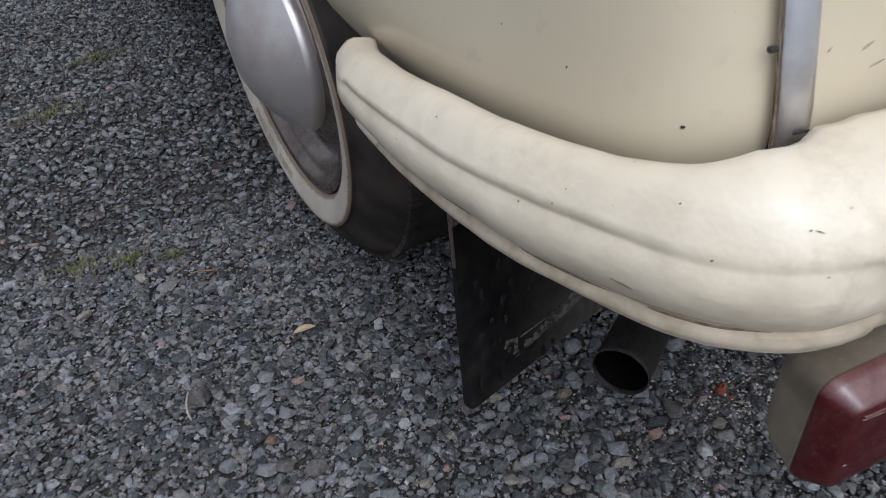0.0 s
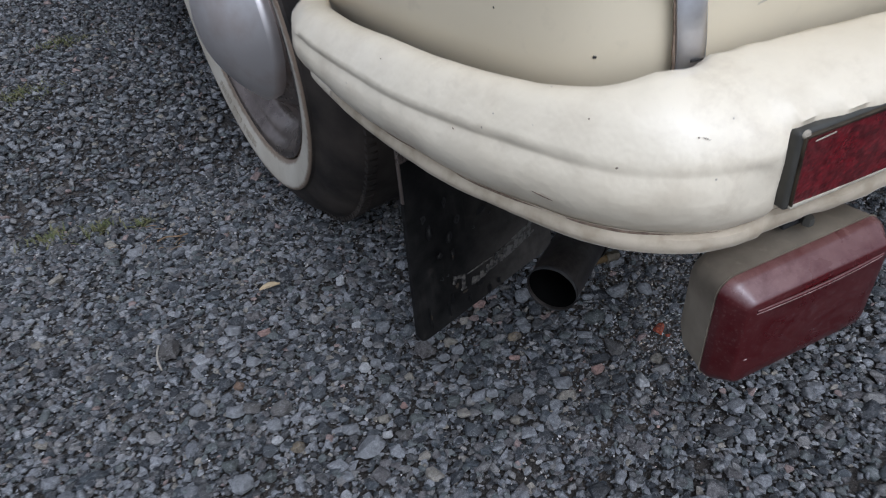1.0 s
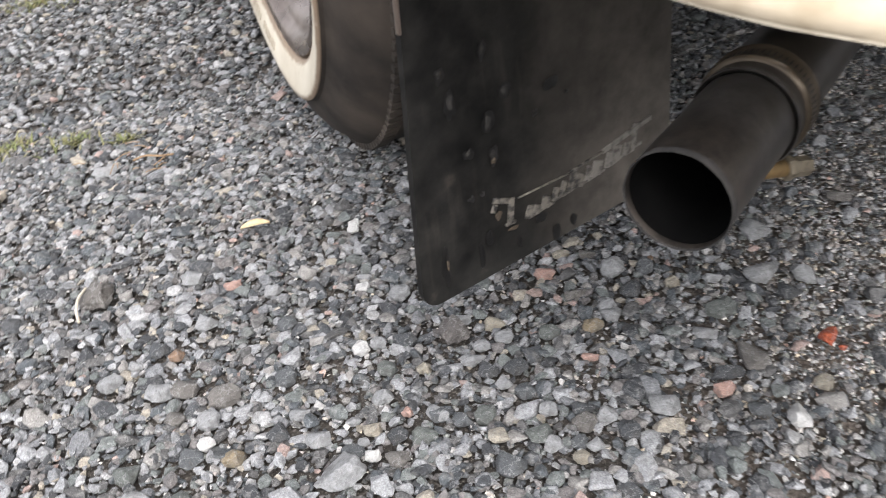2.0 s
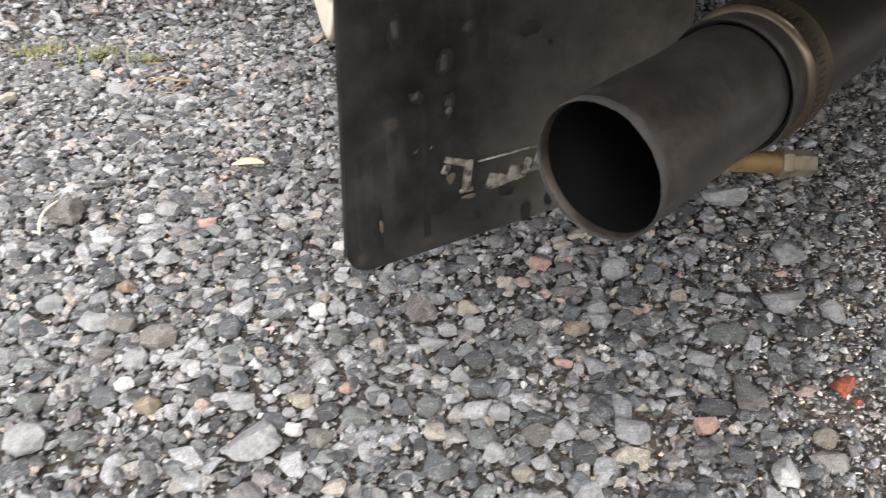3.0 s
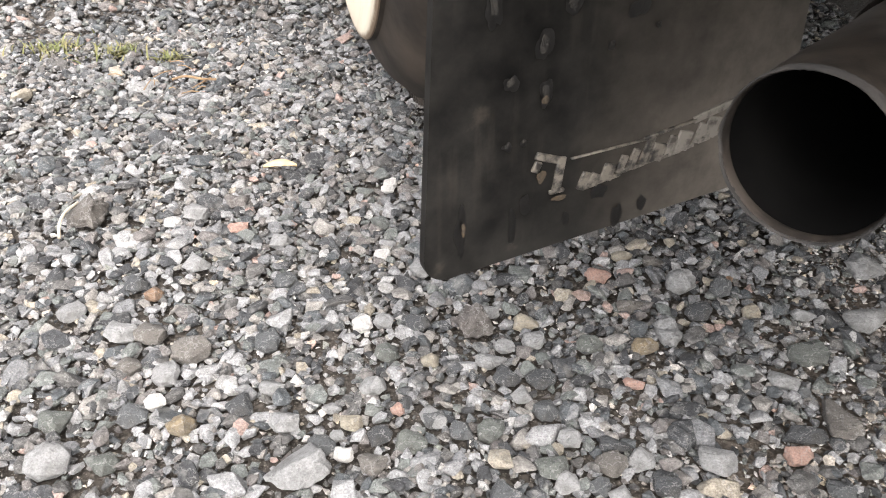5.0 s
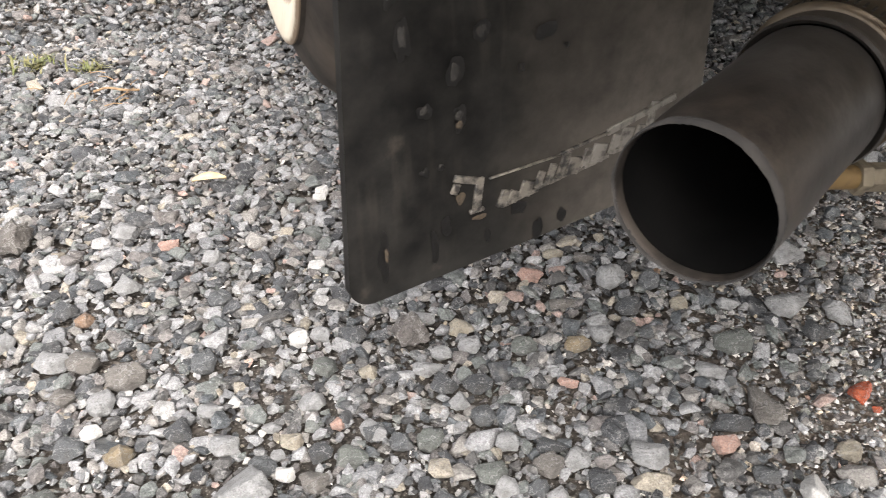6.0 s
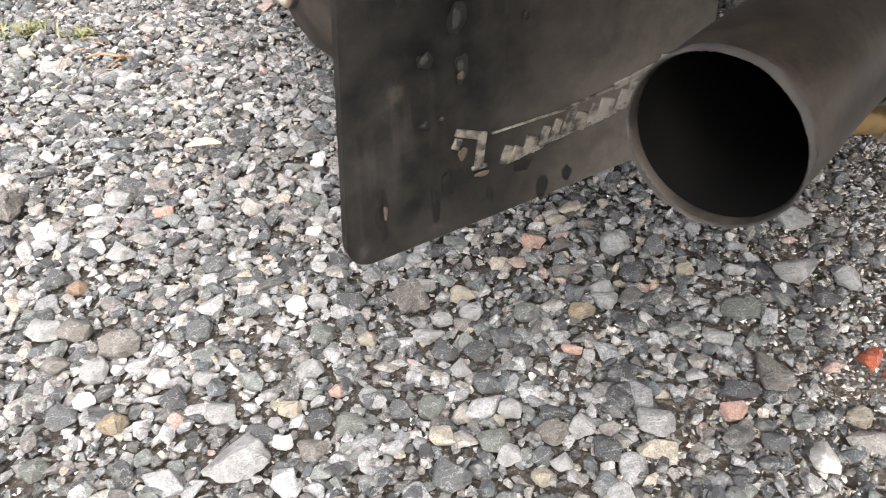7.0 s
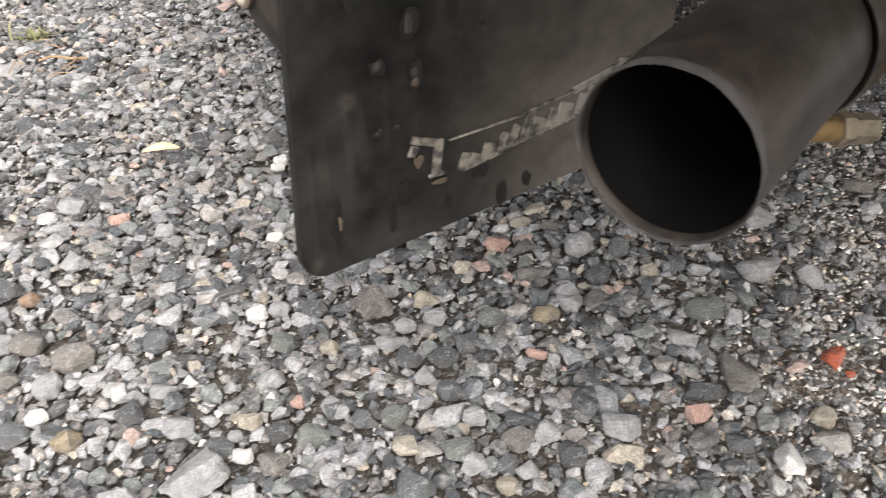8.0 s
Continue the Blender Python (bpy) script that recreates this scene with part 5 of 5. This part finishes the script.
    stone(8, 0.221, 0.546, (0.0148, 0.0155), 0.0089, -31, SLATE, "dark slate stone in the gravel")
    stone(4, 0.238, 0.537, (0.0188, 0.0153), 0.0095, -24, GREENISH, "dark greenish grey stone in the gravel")
    stone(0, 0.253, 0.553, (0.0183, 0.0135), 0.0081, -41, PALE, "grey oblong stone in the gravel")
    stone(5, 0.164, 0.597, (0.0159, 0.0132), 0.0079, -11, PALE, "pale flat stone in the gravel")
    stone(1, 0.179, 0.600, (0.0090, 0.0095), 0.0054, -16, WHITE, "small white pebble in the gravel")
    stone(6, 0.197, 0.573, (0.0120, 0.0088), 0.0053, -16, PALE, "pale chip in the gravel")
    stone(2, 0.328, 0.605, (0.0152, 0.0138), 0.0083, -26, PALE, "pale grey stone in the gravel")
    stone(7, 0.361, 0.594, (0.0167, 0.0160), 0.0096, -6, GREENISH, "grey-green stone in the gravel")
    stone(3, 0.414, 0.593, (0.0158, 0.0166), 0.0095, 14, PALE, "white-speckled stone in the gravel")
    stone(8, 0.481, 0.642, (0.0075, 0.0079), 0.0045, -16, RUSTY, "small reddish stone in the gravel")
    stone(4, 0.529, 0.629, (0.0086, 0.0088), 0.0051, -16, WHITE, "small white pebble in the gravel")
    stone(0, 0.308, 0.503, (0.0175, 0.0184), 0.0105, 19, GREENISH, "dark grey stone in the gravel")
    stone(5, 0.450, 0.461, (0.0142, 0.0139), 0.0083, -16, BLUEGREY, "grey stone on the grit")
    stone(1, 0.303, 0.577, (0.0179, 0.0172), 0.0103, -16, SLATE, "dark blue-grey stone in the gravel")
    stone(6, 0.317, 0.545, (0.0160, 0.0168), 0.0096, -36, BLUEGREY, "blue-grey stone in the gravel")
    stone(2, 0.363, 0.480, (0.0146, 0.0140), 0.0084, -16, SLATE, "dark grey stone in the gravel")
    stone(7, 0.198, 0.551, (0.0084, 0.0088), 0.0050, 4, PALE, "pale pebble in the gravel")
    stone(4, 0.189, 0.544, (0.0166, 0.0160), 0.0096, -16, BLUEGREY, "grey flat stone in the gravel")
    stone(5, 0.236, 0.614, (0.0156, 0.0164), 0.0094, -46, GREENISH, "angular grey-green stone in the gravel")
    stone(1, 0.258, 0.638, (0.0184, 0.0193), 0.0111, 34, SLATE, "dark slate stone in the gravel")
    stone(2, 0.273, 0.696, (0.0184, 0.0176), 0.0106, -36, PALE, "pale grey stone beside the mudflap")
    stone(4, 0.049, 1.074, (0.034, 0.022), 0.010, 12, PALE, "long pale flat stone near the grass")


build_stones()


def build_gravel():
    fine_s = stone_shapes(15, 40, 0.10)
    mid_s = stone_shapes(12, 70, 0.09, 1)
    small_s = stone_shapes(11, 60)
    chip_s = stone_shapes(14, 60)
    far_s = stone_shapes(12, 30)
    near = []
    a = thin(scatter(*NEAR, 900), 0.30)
    a = clear(a, 0.75)
    near.append((a, 0.0145 + 0.011 * rng.random(len(a)) ** 2.2, fine_s, lambda n: rng.uniform(0.0, 0.5, n)))
    a = thin(scatter(*NEAR, 4600), 0.34)
    a = clear(a, 0.62)
    near.append((a, rng.uniform(0.009, 0.015, len(a)), mid_s, lambda n: rng.uniform(0.0, 0.7, n)))
    a = thin(scatter(*NEAR, 11000), 0.42)
    a = clear(a, 0.52)
    near.append((a, rng.uniform(0.006, 0.0105, len(a)), chip_s, lambda n: rng.uniform(0.3, 1.1, n)))
    a = thin(scatter(*NEAR, 32000), 0.80)
    near.append((a, (0.0032 + 0.0055 * rng.random(len(a)) ** 1.25) * (1 - 0.3 * fines(a)), small_s, lambda n: rng.uniform(-0.3, 0.5, n)))
    a = clear(scatter(*NEAR, 16000))
    a = a[rng.random(len(a)) < 0.20 + 0.80 * fines(a)]
    near.append((a, 0.0025 + 0.005 * rng.random(len(a)) ** 1.5, small_s, lambda n: rng.uniform(0.3, 0.9, n)))
    for k, (xy, size, s, lift) in enumerate(near):
        me = stone_mesh("gravel", xy, size, s, CHIP if k == 4 else STONE, lift, k < 1)
        tagged(new("gravel", me), "loose crushed grey and blue-grey gravel on the yard", "gravel", kind="stuff")
    tiny = stone_shapes(7, 24)
    grit = scatter(*NEAR, 85000)
    grit = grit[rng.random(len(grit)) < 0.07 + 0.93 * fines(grit)]
    me = stone_mesh("grit", grit, 0.0016 + 0.0034 * rng.random(len(grit)) ** 1.4, tiny, GRIT, lambda n: rng.uniform(0.0, 0.8, n))
    tagged(new("grit", me), "fine grey grit between the larger stones", "grit", kind="stuff")
    # farther out: simpler stones
    a = thin(outside_near(scatter(*WIDE, 4600)), 0.3)
    me = stone_mesh("gravel", a, 0.010 + 0.012 * rng.random(len(a)) ** 1.8, far_s, STONE, lambda n: rng.uniform(-0.1, 0.5, n))
    tagged(new("gravel", me), "loose crushed grey gravel farther out in the yard", "gravel", kind="stuff")
    a = outside_near(scatter(*WIDE, 11000))
    me = stone_mesh("gravel", a, rng.uniform(0.005, 0.011, len(a)), tiny, STONE, lambda n: rng.uniform(-0.2, 0.5, n))
    tagged(new("gravel", me), "small crushed grey gravel farther out in the yard", "gravel", kind="stuff")


build_gravel()


def build_plants():
    def tuft(x, y, spread, blades):
        bm = bmesh.new()
        for _ in range(blades):
            a, r = rng.uniform(0, 6.28), spread * abs(rng.normal(0, 0.5))
            px, py = x + r * math.cos(a) * 1.6, y + r * math.sin(a)
            h, lean, way = rng.uniform(0.005, 0.012), rng.uniform(0.006, 0.02), rng.uniform(0, 6.28)
            d = Vector((math.cos(way), math.sin(way), 0))
            s = Vector((-d.y, d.x, 0)) * 0.0012
            p = Vector((px, py, 0.0))
            rows = [[p - s, p + s], [p + d * lean * 0.4 + Vector((0, 0, h * 0.7)) - s * 0.8, p + d * lean * 0.4 + Vector((0, 0, h * 0.7)) + s * 0.8],
                    [p + d * lean + Vector((0, 0, h)) - s * 0.15, p + d * lean + Vector((0, 0, h)) + s * 0.15]]
            skin(bm, rows)
        tagged(finish("grass_tuft", bm, GRASS), "small yellow-green grass tuft between the stones", "grass", kind="stuff")

    for x, y, spread, blades in ((-0.047, 1.858, 0.065, 240), (0.092, 2.141, 0.055, 150), (0.012, 1.178, 0.028, 85), (-0.062, 1.200, 0.034, 75), (-0.235, 0.930, 0.035, 220), (0.072, 1.146, 0.014, 40)):
        tuft(x, y, spread, blades)
    bm = bmesh.new()
    for _ in range(16):
        x, y, way, far = rng.normal(0.095, 0.035), rng.normal(1.085, 0.03), rng.uniform(0, 6.28), rng.uniform(0.006, 0.02)
        p, q = Vector((x, y, rng.uniform(0.006, 0.011))), Vector((x + far * math.cos(way), y + far * math.sin(way), rng.uniform(0.005, 0.012)))
        tube(bm, [p, p.lerp(q, 0.5) + Vector((0.001, -0.001, 0.002)), q], 0.0005, 6)
    tagged(finish("dry_straw", bm, STRAW), "scattered bits of dry brown straw on the gravel", "straw", kind="stuff")
    # a curled dead leaf
    bm = bmesh.new()
    rows = []
    for i in range(9):
        t = i / 8
        half = 0.0062 * math.sin(math.pi * (0.08 + 0.86 * t))
        rows.append([(-0.014 + 0.028 * t, half * u, 0.012 + 0.0025 * abs(u) + 0.003 * math.sin(3 * t)) for u in (-1, -0.5, 0, 0.5, 1)])
    skin(bm, rows)
    ob = finish("dead_leaf", bm, LEAF)
    ob.matrix_world = pose(0.181, 0.851, 0, 0, 0, -8)
    m = ob.modifiers.new("thickness", "SOLIDIFY")
    m.thickness = 0.0004
    tagged(ob, "small curled yellow dead leaf on the gravel", "leaf")
    bm = bmesh.new()
    tube(bm, spline([(0.0165, 0.7797, 0.010), (0.0159, 0.7916, 0.015), (0.0187, 0.8059, 0.017), (0.0239, 0.8231, 0.014)], 14), 0.0012, 8)
    tagged(finish("twig", bm, TWIG), "thin bleached bent twig on the gravel", "twig")
    bm = bmesh.new()
    tube(bm, spline([(0.080, 1.070, 0.010), (0.094, 1.068, 0.013), (0.110, 1.060, 0.012), (0.124, 1.063, 0.009)], 10), 0.0013, 8)
    tagged(finish("twig", bm, STRAW), "short brown stalk on the gravel", "twig")


build_plants()


def build_loose_stones():
    """The larger stones nearest to the mudflap, each one an object of its own."""
    meshes = []
    for v, f in stone_shapes(13, 24, 0.09, 1):
        me = bpy.data.meshes.new("stone")
        me.from_pydata([tuple(q) for q in v], [], [tuple(int(i) for i in q) for q in f])
        me.materials.append(STONE_ONE)
        meshes.append(me)
    ground = bpy.data.objects["ground"]
    draw = random.Random(31)
    for k in range(420):
        x, y = draw.uniform(0.02, 0.56), draw.uniform(0.42, 0.86)
        size = 0.010 + 0.009 * draw.random() ** 1.5
        if min(math.hypot(x - a, y - b) - 0.5 * c for a, b, c in SINGLES) < 0.007 or x > 0.44 and draw.random() < 0.7:
            continue
        flat = size * draw.uniform(0.3, 0.55)
        ob = new("stone", meshes[k % len(meshes)])
        ob.parent = ground
        ob.matrix_local = pose(x, y, flat * 0.35 + 0.003, draw.gauss(0, 14), draw.gauss(0, 14), draw.uniform(0, 360)) @ Matrix.Diagonal((size / 2, size * draw.uniform(0.55, 0.9) / 2, flat / 2, 1))


build_loose_stones()
